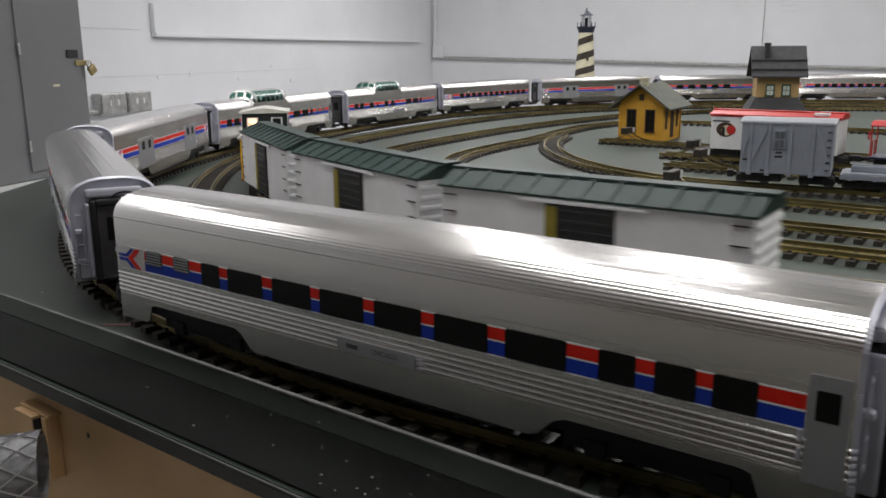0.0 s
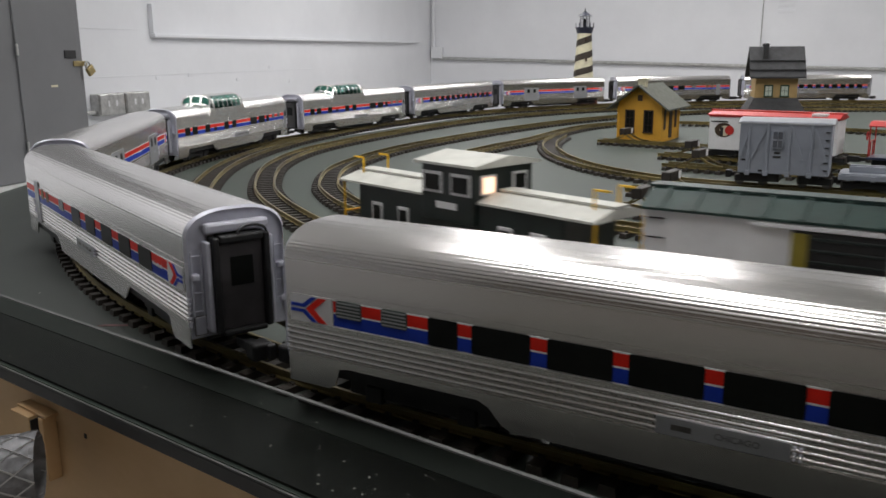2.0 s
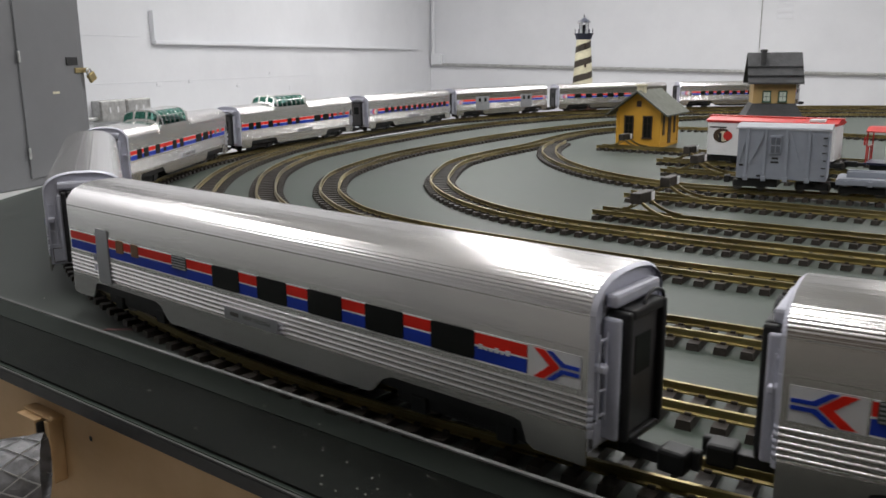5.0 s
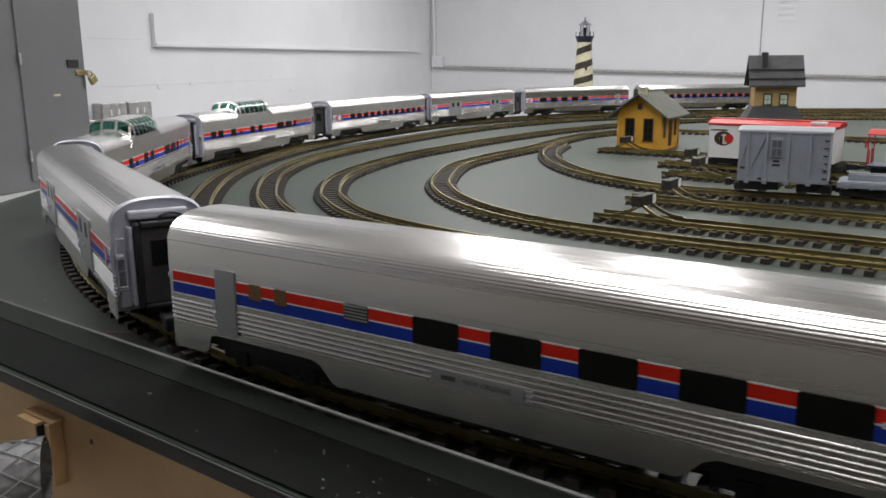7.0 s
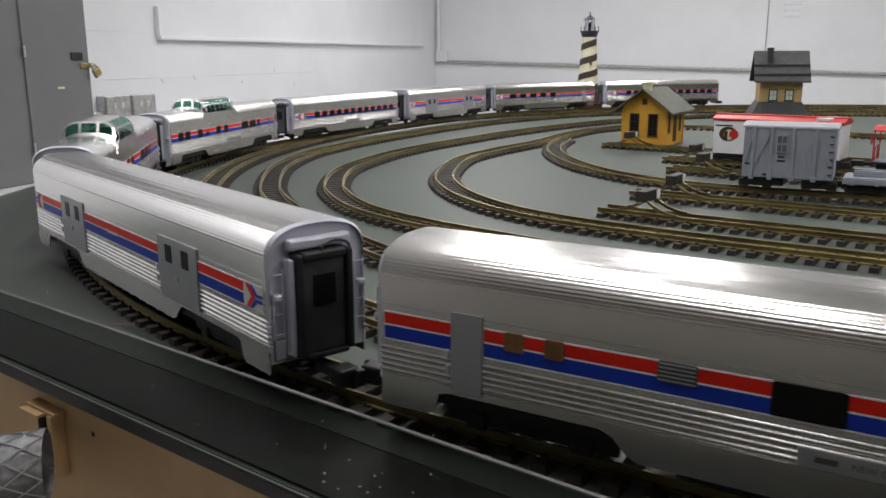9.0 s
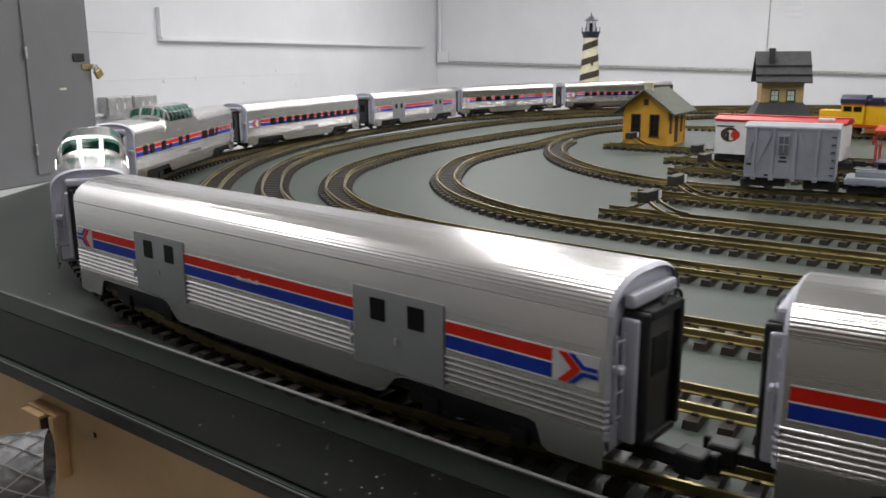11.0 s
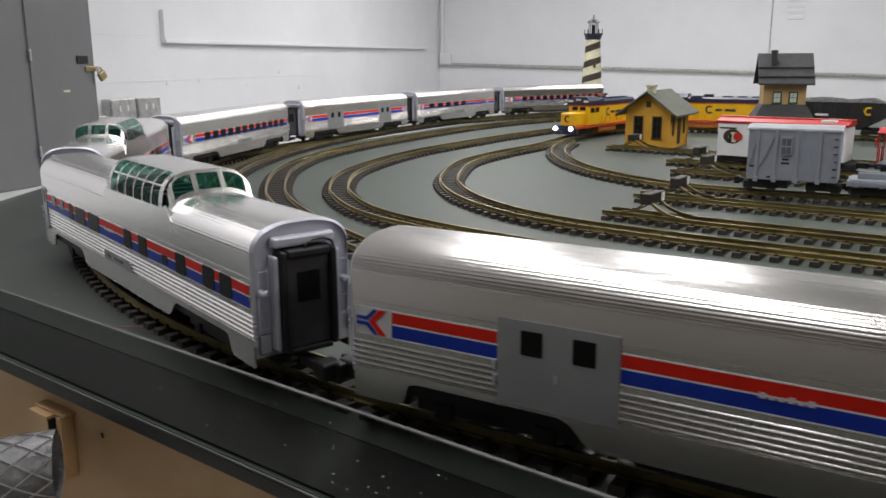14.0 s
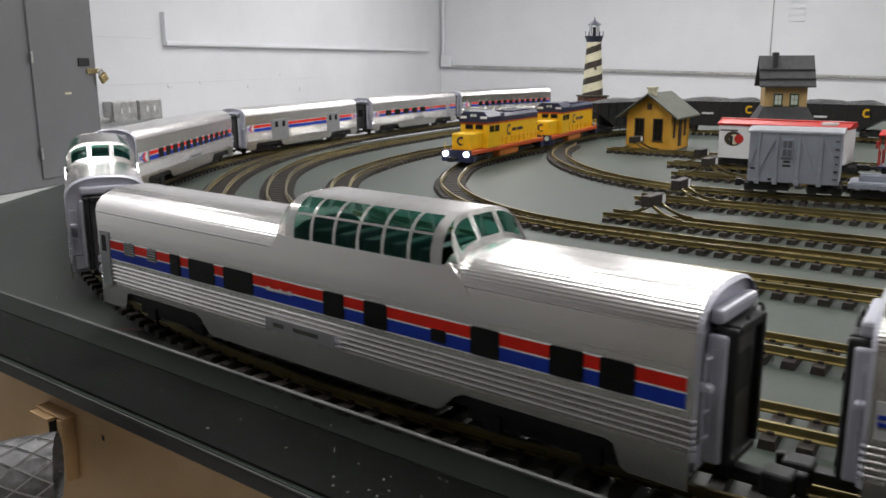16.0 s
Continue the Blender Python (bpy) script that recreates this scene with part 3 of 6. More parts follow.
def passenger_car(spec):
    label = spec["label"]
    car = thing("passenger_car", label, "train car", "passenger train cars")
    bm = bmesh.new()
    gaps = spec.get("dome")
    if gaps:
        shell(bm, -CAR / 2, ux(gaps[0]) + 0.020)
        shell(bm, ux(gaps[0]) + 0.020, ux(gaps[1]) - 0.020, Z_EAVE + 1e-6)
        shell(bm, ux(gaps[1]) - 0.020, CAR / 2)
    else:
        shell(bm, -CAR / 2, CAR / 2)
    smooth(part("body", bm, ALU, car, "brushed aluminium body with fluted sides"), 50)
    part("underframe", boxes(((-CAR / 2 + 0.004, -HALF + 0.004, 0.046), (CAR / 2 - 0.004, HALF - 0.004, 0.060))), BLACK, car, "black underframe")
    part("equipment_box", boxes(((-0.13, -0.042, 0.026), (0.12, 0.042, 0.047)), bevel=0.003), BLACK, car)
    for x in (ux(0.17), ux(0.83)):
        truck(car, x)
    for s in (-1, 1):
        car_end(car, s, ALU_END)
    for side in (-1, 1):
        part("skirt", side_prism(skirt_outline(), side, HALF - 0.0018, 0.0021), ALU, car, "smooth aluminium skirt")
        for u0, u1 in spec["stripes"]:
            zr, zb = 0.1083, 0.1068
            for nm, z0, z1, mt in (("white_line", Z_TOPLINE - 0.0013, Z_TOPLINE - 0.0003, WHITE_LINE), ("red_band", zr, Z_TOPLINE - 0.0013, RED), ("white_line", zb, zr, WHITE_LINE), ("blue_band", Z_STRIPE + 0.0012, zb, BLUE), ("white_line", Z_STRIPE, Z_STRIPE + 0.0012, WHITE_LINE)):
                part(nm, side_prism([(ux(u0), z0), (ux(u1), z0), (ux(u1), z1), (ux(u0), z1)], side, HALF + 0.0001, 0.0004), mt, car)
        for u0, u1, kind in spec["windows"]:
            z0, z1 = (Z_STRIPE + 0.0012, Z_TOPLINE - 0.0002) if kind != "high" else (0.099, 0.119)
            mt = {"pane": PANE, "high": PANE, "louver": LOUVER, "brown": BROWN_SHADE, "small": PANE}[kind]
            if kind in ("louver", "brown"):
                z0 = 0.1042
            if kind == "small":
                z0, z1 = 0.098, 0.109
            w = part("window", side_prism(rounded(ux(u0), ux(u1), z0, z1, 0.0016), side, HALF + 0.0002, 0.0011), mt, car)
            if kind == "louver":
                for k in range(5):
                    zz = z0 + (z1 - z0) * (k + 0.5) / 5
                    part("slat", side_prism([(ux(u0) + 0.001, zz - 0.0006), (ux(u1) - 0.001, zz - 0.0006), (ux(u1) - 0.001, zz + 0.0006), (ux(u0) + 0.001, zz + 0.0006)], side, HALF + 0.001, 0.0009), ALU_DULL, w)
        for u0, u1, wins, ztop in spec["doors"]:
            d = part("side_door", side_prism(rounded(ux(u0), ux(u1), 0.0605, ztop, 0.0012), side, HALF + 0.0003, 0.0013), ALU_DULL, car, "plain grey side door")
            for a, b in wins:
                part("door_window", side_prism(rounded(ux(a), ux(b), 0.1035, 0.1235, 0.001), side, HALF + 0.0012, 0.0008), PANE, d)
            c = (u0 + u1) / 2
            if u1 - u0 > 0.06:
                part("door_handle", side_prism(rounded(ux(c) - 0.0015, ux(c) + 0.0015, 0.086, 0.092, 0.0006), side, HALF + 0.0022, 0.0016), ALU_END, d)
            for k in (0.075, 0.088):
                part("grab_iron", side_prism(rounded(ux(u0) - 0.004, ux(u0) - 0.002, k, k + 0.008, 0.0005), side, HALF + 0.0008, 0.003), ALU_END, car)
        for u0, u1, tip in spec["arrows"]:
            arrow(car, u0, u1, tip, side)
        if spec.get("plate"):
            u0, u1 = spec["plate"]
            pl = part("name_board", side_prism([(ux(u0), 0.0655), (ux(u1), 0.0655), (ux(u1), 0.0785), (ux(u0), 0.0785)], side, HALF + 0.0012, 0.0013), ALU_DULL, car, "grey name board")
            ln = u1 - u0
            bars = ((0.12, 0.28),) if spec.get("name") else ((0.12, 0.28), (0.42, 0.78))
            for a, b in bars:
                part("lettering_bar", side_prism([(ux(u0 + a * ln), 0.070), (ux(u0 + b * ln), 0.070), (ux(u0 + b * ln), 0.0742), (ux(u0 + a * ln), 0.0742)], side, HALF + 0.0024, 0.0003), STEEL, pl)
            if spec.get("name"):
                lettering(spec["name"], ux(u0 + 0.62 * ln), 0.0700, 0.0046, side, HALF + 0.0026, STEEL, pl)
            for k in range(3):
                for d in (0.0, 0.0036):
                    part("board_clip", side_prism(rounded(ux(u1) + 0.0012 + d, ux(u1) + 0.0034 + d, 0.0668 + k * 0.0042, 0.0686 + k * 0.0042, 0.0006, 2), side, HALF + 0.0012, 0.0018), ALU_END, pl)
        if spec.get("script"):
            u0, u1 = spec["script"]
            n = 6
            for k in range(n):
                a = u0 + (u1 - u0) * k / n
                h = 0.0042 if k in (0, 3, 5) else 0.0026
                part("lettering_bar", side_prism([(ux(a), 0.1056), (ux(a + (u1 - u0) / n * 0.72), 0.1056), (ux(a + (u1 - u0) / n * 0.8), 0.1056 + h), (ux(a) + 0.0006, 0.1056 + h)], side, HALF + 0.0007, 0.0004), WHITE, car)
    if spec.get("dome"):
        dome(car, *spec["dome"])
    if spec.get("rear_windows"):
        x = -CAR / 2
        for y in (-0.036, 0.036):
            part("rear_window", boxes(((x - 0.006, y - 0.006, 0.105), (x - 0.0045, y + 0.006, 0.125))), PANE, car)
    return car


def dome(car, u0, u1):
    """Raised glazed observation dome between two stretches of roof."""
    x0, x1 = ux(u0), ux(u1)
    z_sill, z_top = 0.1625, 0.2035
    xg0, xg1 = x0 + 0.026, x1 - 0.026
    d = part("dome_floor", boxes(((x0 + 0.011, -HALF + 0.003, 0.1490), (x1 - 0.013, HALF - 0.003, 0.1515))), BLACK, car, "dark dome interior floor")
    for side in (-1, 1):
        plate = [(x0 - 0.012, Z_EAVE - 0.001), (x1 + 0.010, Z_EAVE - 0.006), (x1 + 0.004, Z_EAVE + 0.004), (xg1 + 0.016, z_sill + 0.006), (xg1 + 0.006, z_sill + 0.002), (xg0 - 0.006, z_sill + 0.002), (xg0 - 0.016, z_sill + 0.004), (x0, Z_EAVE + 0.006)]
        part("dome_side", side_prism(plate, side, HALF - 0.0012, 0.0020), ALU, d, "plain aluminium dome side")
    n_arc = 24

    def arch(f):
        """Point of the dome's section, f from 0 at one sill over the crown to 1 at the other."""
        a = math.pi * f
        c = math.cos(a)
        return (HALF - 0.001) * math.copysign(abs(c) ** 0.52, c), z_sill + (z_top - z_sill) * math.sin(a) ** 0.86

    def arch_z(y):
        c = min(1.0, abs(y) / (HALF - 0.001)) ** (1 / 0.52)
        return z_sill + (z_top - z_sill) * max(0.0, 1 - c * c) ** 0.43

    def band(xa, xb, f0, f1, grow=0.0, steps=8, thick=0.0):
        b = bmesh.new()
        ra, rb = [], []
        for i in range(steps + 1):
            y, z = arch(f0 + (f1 - f0) * i / steps)
            g = 1 + grow
            ra.append(b.verts.new((xa, y * g, z_sill + (z - z_sill) * g)))
            rb.append(b.verts.new((xb, y * g, z_sill + (z - z_sill) * g)))
        for i in range(steps):
            b.faces.new((ra[i], ra[i + 1], rb[i + 1], rb[i]))
        if thick:
            bmesh.ops.solidify(b, geom=b.faces[:], thickness=thick)
        return b

    n = 6
    step = (xg1 - xg0) / n
    for i in range(n + 1):
        c = xg0 + i * step
        wide = 0.0060 if i in (0, n) else 0.0019
        smooth(part("dome_rib", band(c - wide, c + wide, 0.0, 1.0, 0.014, n_arc, 0.0018), ALU, d), 40)
    for i in range(n):
        a, b = xg0 + i * step + 0.0018, xg0 + (i + 1) * step - 0.0018
        for f0, f1 in ((0.0, 0.185), (0.20, 0.385), (0.615, 0.80), (0.815, 1.0)):
            smooth(part("dome_pane", band(a, b, f0, f1, 0.0, 6, 0.0008), GREEN_PANE, d))
    for f0, f1 in ((0.183, 0.203), (0.797, 0.817)):
        smooth(part("dome_rail", band(xg0, xg1, f0, f1, 0.008, 3, 0.0014), ALU, d))
    smooth(part("dome_crown", band(xg0, xg1, 0.38, 0.62, 0.010, 10, 0.0016), ALU, d))
    for k in range(5):
        part("dome_seat", boxes(((xg0 + 0.012 + k * 0.034, -0.036, 0.152), (xg0 + 0.026 + k * 0.034, 0.036, 0.170)), bevel=0.002), PANE, d)

    # bowed windscreens, three panes each in a heavy frame
    for s, xe in ((1, xg1), (-1, xg0)):
        def front(y, g):
            """g from 0 at the foot on the roof to 1 under the arch."""
            zt = arch_z(y)
            zb = min(roof_z(y * 0.99) + 0.0010, zt)
            z = zb + (zt - zb) * g
            bow = 1 - (y / HALF) ** 2
            return Vector((xe + s * (0.0055 + (z_top - z) * 0.42 + 0.004 * bow * (1 - g)), y, z))

        def patch(ya, yb, g0, g1, thick):
            b = bmesh.new()
            rows = [[b.verts.new(front(ya + (yb - ya) * i / 8, g0 + (g1 - g0) * j / 4)) for i in range(9)] for j in range(5)]
            for j in range(4):
                for i in range(8):
                    b.faces.new((rows[j][i], rows[j][i + 1], rows[j + 1][i + 1], rows[j + 1][i]))
            bmesh.ops.solidify(b, geom=b.faces[:], thickness=thick)
            return b

        for ya, yb in ((-0.0435, -0.0195), (-0.0135, 0.0135), (0.0195, 0.0435)):
            smooth(part("windscreen_pane", patch(ya, yb, 0.17, 0.87, 0.0008), GREEN_PANE, d, "green tinted end glazing"))
        for ya, yb in ((-0.0198, -0.0132), (0.0132, 0.0198), (-0.0505, -0.0432), (0.0432, 0.0505)):
            smooth(part("windscreen_post", patch(ya, yb, 0.0, 1.0, 0.0018), ALU, d))
        smooth(part("windscreen_head", patch(-0.0495, 0.0495, 0.85, 1.04, 0.0026), ALU, d))
        smooth(part("windscreen_foot", patch(-0.0495, 0.0495, -0.06, 0.19, 0.0024), ALU, d))


ALL = [(0.0, 1.0)]
COACH_A = dict(label="silver coach with red white and blue window band", stripes=[(0.0696, 0.9635)], arrows=[(0.0065, 0.0674, -1)], plate=(0.4439, 0.5601), name="CHICAGO", doors=[(0.9651, 0.9966, [(0.9711, 0.9898)], 0.133)],
               windows=[(0.074, 0.1092, "louver"), (0.1361, 0.17, "louver")] + [(a, b, "pane") for a, b in ((0.1965, 0.2324), (0.2495, 0.3151), (0.3336, 0.4003), (0.4159, 0.4845), (0.5011, 0.568), (0.5859, 0.6542), (0.6755, 0.7449), (0.7789, 0.8158), (0.8343, 0.8723), (0.8873, 0.9256))])
SLEEPER = dict(label="silver sleeping car with red and blue stripes", stripes=[(0.0056, 0.0889), (0.129, 0.9311)], arrows=[(0.9328, 0.9925, 1)], plate=(0.4332, 0.5478), name="NEW ORLEANS", doors=[(0.0908, 0.1269, [], 0.128)], script=(0.8714, 0.9126),
               windows=[(0.1523, 0.174, "brown"), (0.1967, 0.2175, "brown"), (0.3092, 0.3455, "louver")] + [(a, b, "pane") for a, b in ((0.4082, 0.4679), (0.5071, 0.5661), (0.6068, 0.6672), (0.7067, 0.7661), (0.807, 0.8661))])
BAGGAGE = dict(label="silver baggage car with grey double doors", stripes=[(0.0547, 0.1856), (0.319, 0.6669), (0.8083, 0.9414)], arrows=[(0.0052, 0.0526, -1), (0.9433, 0.9937, 1)], script=(0.4439, 0.4915),
               doors=[(0.1878, 0.318, [(0.2138, 0.238), (0.2701, 0.2942)], 0.131), (0.6689, 0.8064, [(0.6972, 0.7208), (0.7552, 0.7794)], 0.131)], windows=[])
DOME = dict(label="silver dome car with green glazed dome", stripes=[(0.036, 0.9939)], arrows=[], plate=(0.4174, 0.5472), doors=[(0.008, 0.034, [(0.014, 0.027)], 0.128)], dome=(0.4354, 0.7407), script=(0.4204, 0.4705),
            windows=[(0.0781, 0.1071, "louver"), (0.1421, 0.1662, "louver")] + [(a, b, "pane") for a, b in ((0.2022, 0.2272), (0.2482, 0.3083), (0.3293, 0.3924), (0.5285, 0.5638), (0.5977, 0.6345), (0.7549, 0.7919), (0.853, 0.8907), (0.9084, 0.9448))] + [(0.7, 0.7214, "small")])
COACH_B = dict(label="silver coach with a long row of dark windows", stripes=[(0.02, 0.9)], arrows=[(0.92, 0.99, 1)], plate=(0.42, 0.55), doors=[(0.003, 0.018, [(0.006, 0.014)], 0.128)],
               windows=[(0.06 + 0.066 * i, 0.102 + 0.066 * i, "pane") for i in range(12)])
LAST = dict(COACH_B, label="silver rear car with windows in its end wall", rear_windows=True)
CARS = [(-2, DOME), (-1, COACH_A), (0, SLEEPER), (1, BAGGAGE), (2, DOME), (3, DOME), (4, COACH_B), (5, BAGGAGE), (6, SLEEPER), (7, LAST)]
made = {}
train = []
for k, spec in CARS:
    key = spec["label"]
    if key in made:
        c = copy_thing(made[key], Matrix.Identity(4))
    else:
        c = made[key] = passenger_car(spec)
    train.append((k, c))


# ---- more materials ----
DARK_GREEN = mat("dark_green_roof", (0.008, 0.030, 0.024), 0.5, 0, 0.3, 25, 0.1, 200)
CAR_WHITE = mat("off_white_car_paint", (0.83, 0.83, 0.84), 0.45, 0, 0.05, 20, 0.05, 200)
OLIVE = mat("olive_yellow_door", (0.24, 0.19, 0.02), 0.5, 0, 0.15, 40)
CAB_GREEN = mat("blackish_green_paint", (0.012, 0.020, 0.018), 0.4, 0, 0.3, 30)
ORANGE = mat("orange_brown_paint", (0.42, 0.13, 0.02), 0.45, 0, 0.15, 30)
YELLOW = mat("yellow_paint", (0.80, 0.47, 0.010), 0.4, 0, 0.06, 30)
NAVY = mat("navy_blue_paint", (0.022, 0.026, 0.06), 0.35, 0, 0.2, 30)
VERMILION = mat("vermilion_paint", (0.45, 0.07, 0.012), 0.4, 0, 0.1, 30)
SNOW = mat("weathered_white_roof", (0.55, 0.55, 0.50), 0.6, 0, 0.12, 18, 0.2, 120)
COAL = mat("coal_load", (0.008, 0.008, 0.009), 0.55, 0, 0.4, 60, 1.0, 120)
HOUSE_Y = mat("mustard_house_paint", (0.60, 0.32, 0.03), 0.6, 0, 0.10, 14, 0.1, 120)
HOUSE_TRIM = mat("dark_brown_trim", (0.045, 0.025, 0.012), 0.6, 0, 0.2, 30)
SHINGLE = mat("grey_green_shingle", (0.12, 0.125, 0.105), 0.85, 0, 0, 40, 0.6, 160, col2=(0.085, 0.09, 0.072))
SHINGLE_D = mat("charcoal_shingle", (0.05, 0.051, 0.054), 0.7, 0, 0, 40, 0.6, 160, col2=(0.03, 0.031, 0.033))
TAN = mat("tan_clapboard", (0.42, 0.285, 0.12), 0.6, 0, 0.12, 20, 0.2, 120)
TEAL = mat("green_window_frame", (0.025, 0.075, 0.05), 0.5, 0, 0.1, 30)
LIT_PANE = mat("pale_window_pane", (0.55, 0.62, 0.55), 0.25, 0, 0.1, 40)
GREY_CAR = mat("blue_grey_car_paint", (0.25, 0.27, 0.315), 0.5, 0, 0.06, 25, 0.1, 200)
REEFER_RED = mat("bright_red_roof", (0.50, 0.022, 0.018), 0.4, 0, 0.15, 25)
CREAM = mat("cream_stone_paint", (0.62, 0.58, 0.42), 0.6, 0, 0.10, 40, 0.2, 120)
STRIPE_BROWN = mat("dark_brown_stripe", (0.035, 0.026, 0.018), 0.6, 0, 0.2, 40)
BRICK_RED = mat("dull_red_brick", (0.10, 0.035, 0.022), 0.7, 0, 0.3, 90)
LH_BLUE = mat("dark_navy_ironwork", (0.018, 0.022, 0.042), 0.45, 0, 0.2, 40)
HEADLAMP = mat("headlamp_glow", (0.85, 0.90, 1.0), 0.3, emit=14.0)
WARM_LAMP = mat("warm_marker_glow", (1.0, 0.62, 0.4), 0.3, emit=2.0)
PADLOCK = mat("worn_brass", (0.45, 0.36, 0.18), 0.35, 0.9, 0.2, 40)


# ---- fittings on the walls ----
def px_left(r, z=None):
    """Distance along the left wall of the sight line x = r * y."""
    return (r * CORNER.y - CORNER.x) / (WAY_L.x - r * WAY_L.y)


def px_right(r):
    return (r * CORNER.y - CORNER.x) / (WAY_R.x - r * WAY_R.y)


k_jamb, k_far = px_left(-0.436), px_left(-0.52) + 0.55
cabinet = thing("steel_cabinet", "tall grey steel cabinet with a padlocked door", "cabinet")
wall_box("body", on_left, k_jamb, k_far, -0.23, CEIL - 0.3, 0.10, STEEL_DOOR, cabinet, bevel=0.004)
kd0, kd1 = k_jamb + 0.035, k_jamb + 0.40
cab_door = wall_box("door", on_left, kd0, kd1, -0.19, CEIL - 0.36, 0.008, STEEL_DOOR, cabinet, "flat grey door leaf", 0.002, 0.1015)
wall_box("latch", on_left, k_jamb + 0.055, k_jamb + 0.125, 0.315, 0.352, 0.006, BLACK, cab_door, "black recessed latch", 0.001, 0.110)
wall_box("hasp", on_left, k_jamb - 0.012, k_jamb + 0.075, 0.278, 0.302, 0.006, PADLOCK, cab_door, "brass hasp", 0.001, 0.111)
wall_box("label_plate", on_left, k_jamb + 0.185, k_jamb + 0.225, 0.185, 0.195, 0.002, CREAM, cab_door, "small pale label", 0, 0.110)
for hz in (0.33, -0.1, 0.9):
    wall_box("hinge", on_left, kd1 - 0.004, kd1 + 0.006, hz, hz + 0.05, 0.008, GALV, cab_door, "", 0.001, 0.110)
lock = thing("padlock", "worn brass padlock hanging on the hasp", "padlock")
bm = bmesh.new()
box(bm, (-0.022, -0.009, -0.042), (0.022, 0.009, 0.0), 0.004)
lb = part("lock_body", bm, PADLOCK, lock)
bm = bmesh.new()
arc = [(-0.014, -0.002)] + [(-0.014 * math.cos(math.pi * i / 10), 0.012 + 0.014 * math.sin(math.pi * i / 10)) for i in range(11)] + [(0.014, -0.002)]
prev = None
for i, (ax, az) in enumerate(arc):
    bx, bz = arc[min(i + 1, len(arc) - 1)]
    cx, cz = arc[max(i - 1, 0)]
    way = Vector((bx - cx, 0, bz - cz)).normalized()
    side = Vector((-way.z, 0, way.x))
    ring = [bm.verts.new(Vector((ax, 0, az)) + 0.004 * (math.cos(q) * side + math.sin(q) * Vector((0, 1, 0)))) for q in [2 * math.pi * j / 8 for j in range(8)]]
    if prev:
        for j in range(8):
            bm.faces.new((prev[j], prev[(j + 1) % 8], ring[(j + 1) % 8], ring[j]))
    prev = ring
smooth(part("shackle", bm, GALV, lock, "steel shackle"))
lp = on_left(k_jamb - 0.005, 0.275, 0.128)
lock.matrix_basis = Matrix.Translation(lp) @ pose(0, 0, 0, 0, 0, 70) @ pose(0, 0, 0, 0, -32, 0)

ledge = wall_box("plinth", on_left, px_left(-0.40) - 1.2, k_far + 3.0, FLOOR, -0.232, 0.62, CONCRETE)
tagged(ledge, "pale concrete plinth along the wall", "plinth", kind="structure")

outlet = thing("outlet_box", "pair of galvanised electrical boxes on the wall", "electrical box")
ka, kb = px_left(-0.352), px_left(-0.413)
km = (ka + kb) / 2
for a, b in ((ka, km - 0.004), (km + 0.004, kb)):
    bx = wall_box("box", on_left, min(a, b), max(a, b), 0.025, 0.135, 0.055, GALV, outlet, "", 0.004)
    wall_box("cover", on_left, min(a, b) + 0.006, max(a, b) - 0.006, 0.031, 0.129, 0.004, GALV, bx, "raised steel cover", 0.002, 0.0552)
    for f in (0.35, 0.65):
        c = min(a, b) + (max(a, b) - min(a, b)) * f
        wall_box("socket", on_left, c - 0.006, c + 0.006, 0.07, 0.10, 0.002, WHITE, bx, "", 0, 0.0594)
bm = bmesh.new()
cyl(bm, on_left(kb, 0.045, 0.03), on_left(k_jamb + 0.005, 0.045, 0.03), 0.011, 10)
tagged(part("conduit", bm, GALV), "short galvanised conduit between box and cabinet", "conduit")


def panel_trim():
    t = thing("raised_panel", "white painted panel with a lipped lower edge on the wall", "wall panel")
    k0, k1 = px_left(-0.336), px_left(-0.028)
    p0, p1 = Vector(on_left(k0, 0, 0)), Vector(on_left(k1, 0, 0))
    z_a, z_b = 0.326 + 0.0205 * p0.y, 0.326 + 0.0138 * p1.y
    wall_box("lower_lip", on_left, min(k0, k1), max(k0, k1), (z_a + z_b) / 2 - 0.012, (z_a + z_b) / 2 + 0.010, 0.035, WALL, t, "", 0.004)
    wall_box("side_lip", on_left, max(k0, k1) - 0.012, max(k0, k1) + 0.004, (z_a + z_b) / 2 + 0.011, (z_a + z_b) / 2 + 0.17, 0.03, WALL, t, "", 0.003)
    return t


panel_trim()
for z, k0, k1 in ((0.215, 2.6, k_jamb - 0.05), (0.46, px_left(-0.34) + 0.05, k_jamb - 0.05), (0.02, 1.0, 3.6)):
    tagged(wall_box("joint", on_left, min(k0, k1), max(k0, k1), z, z + 0.006, 0.0022, WALL, None, "", 0.001), "painted-over mortar joint line in the block wall", "wall joint", "block wall joints", "structure")
for k, z, r in ((2.9, 0.12, 0.03), (3.6, 0.16, 0.018), (4.1, 0.20, 0.022), (3.2, 0.235, 0.014), (4.4, 0.19, 0.02)):
    tagged(wall_box("patch", on_left, k, k + r * 2, z, z + r, 0.004, WALL, None, "", 0.0018), "rough painted-over filler patch on the wall", "wall patch", "wall patches")
bm = bmesh.new()
k1 = px_right(0.60)
cyl(bm, on_right(0.03, 0.275, 0.025), on_right(k1, 0.145, 0.025), 0.016, 10)
run = smooth(part("conduit", bm, GALV))
tagged(run, "grey conduit running along the white wall", "conduit")
bm = bmesh.new()
cyl(bm, on_left(0.03, 0.30, 0.04), on_left(0.03, CEIL, 0.04), 0.016, 10)
tagged(smooth(part("conduit", bm, WALL)), "white painted vertical conduit in the room corner", "conduit")
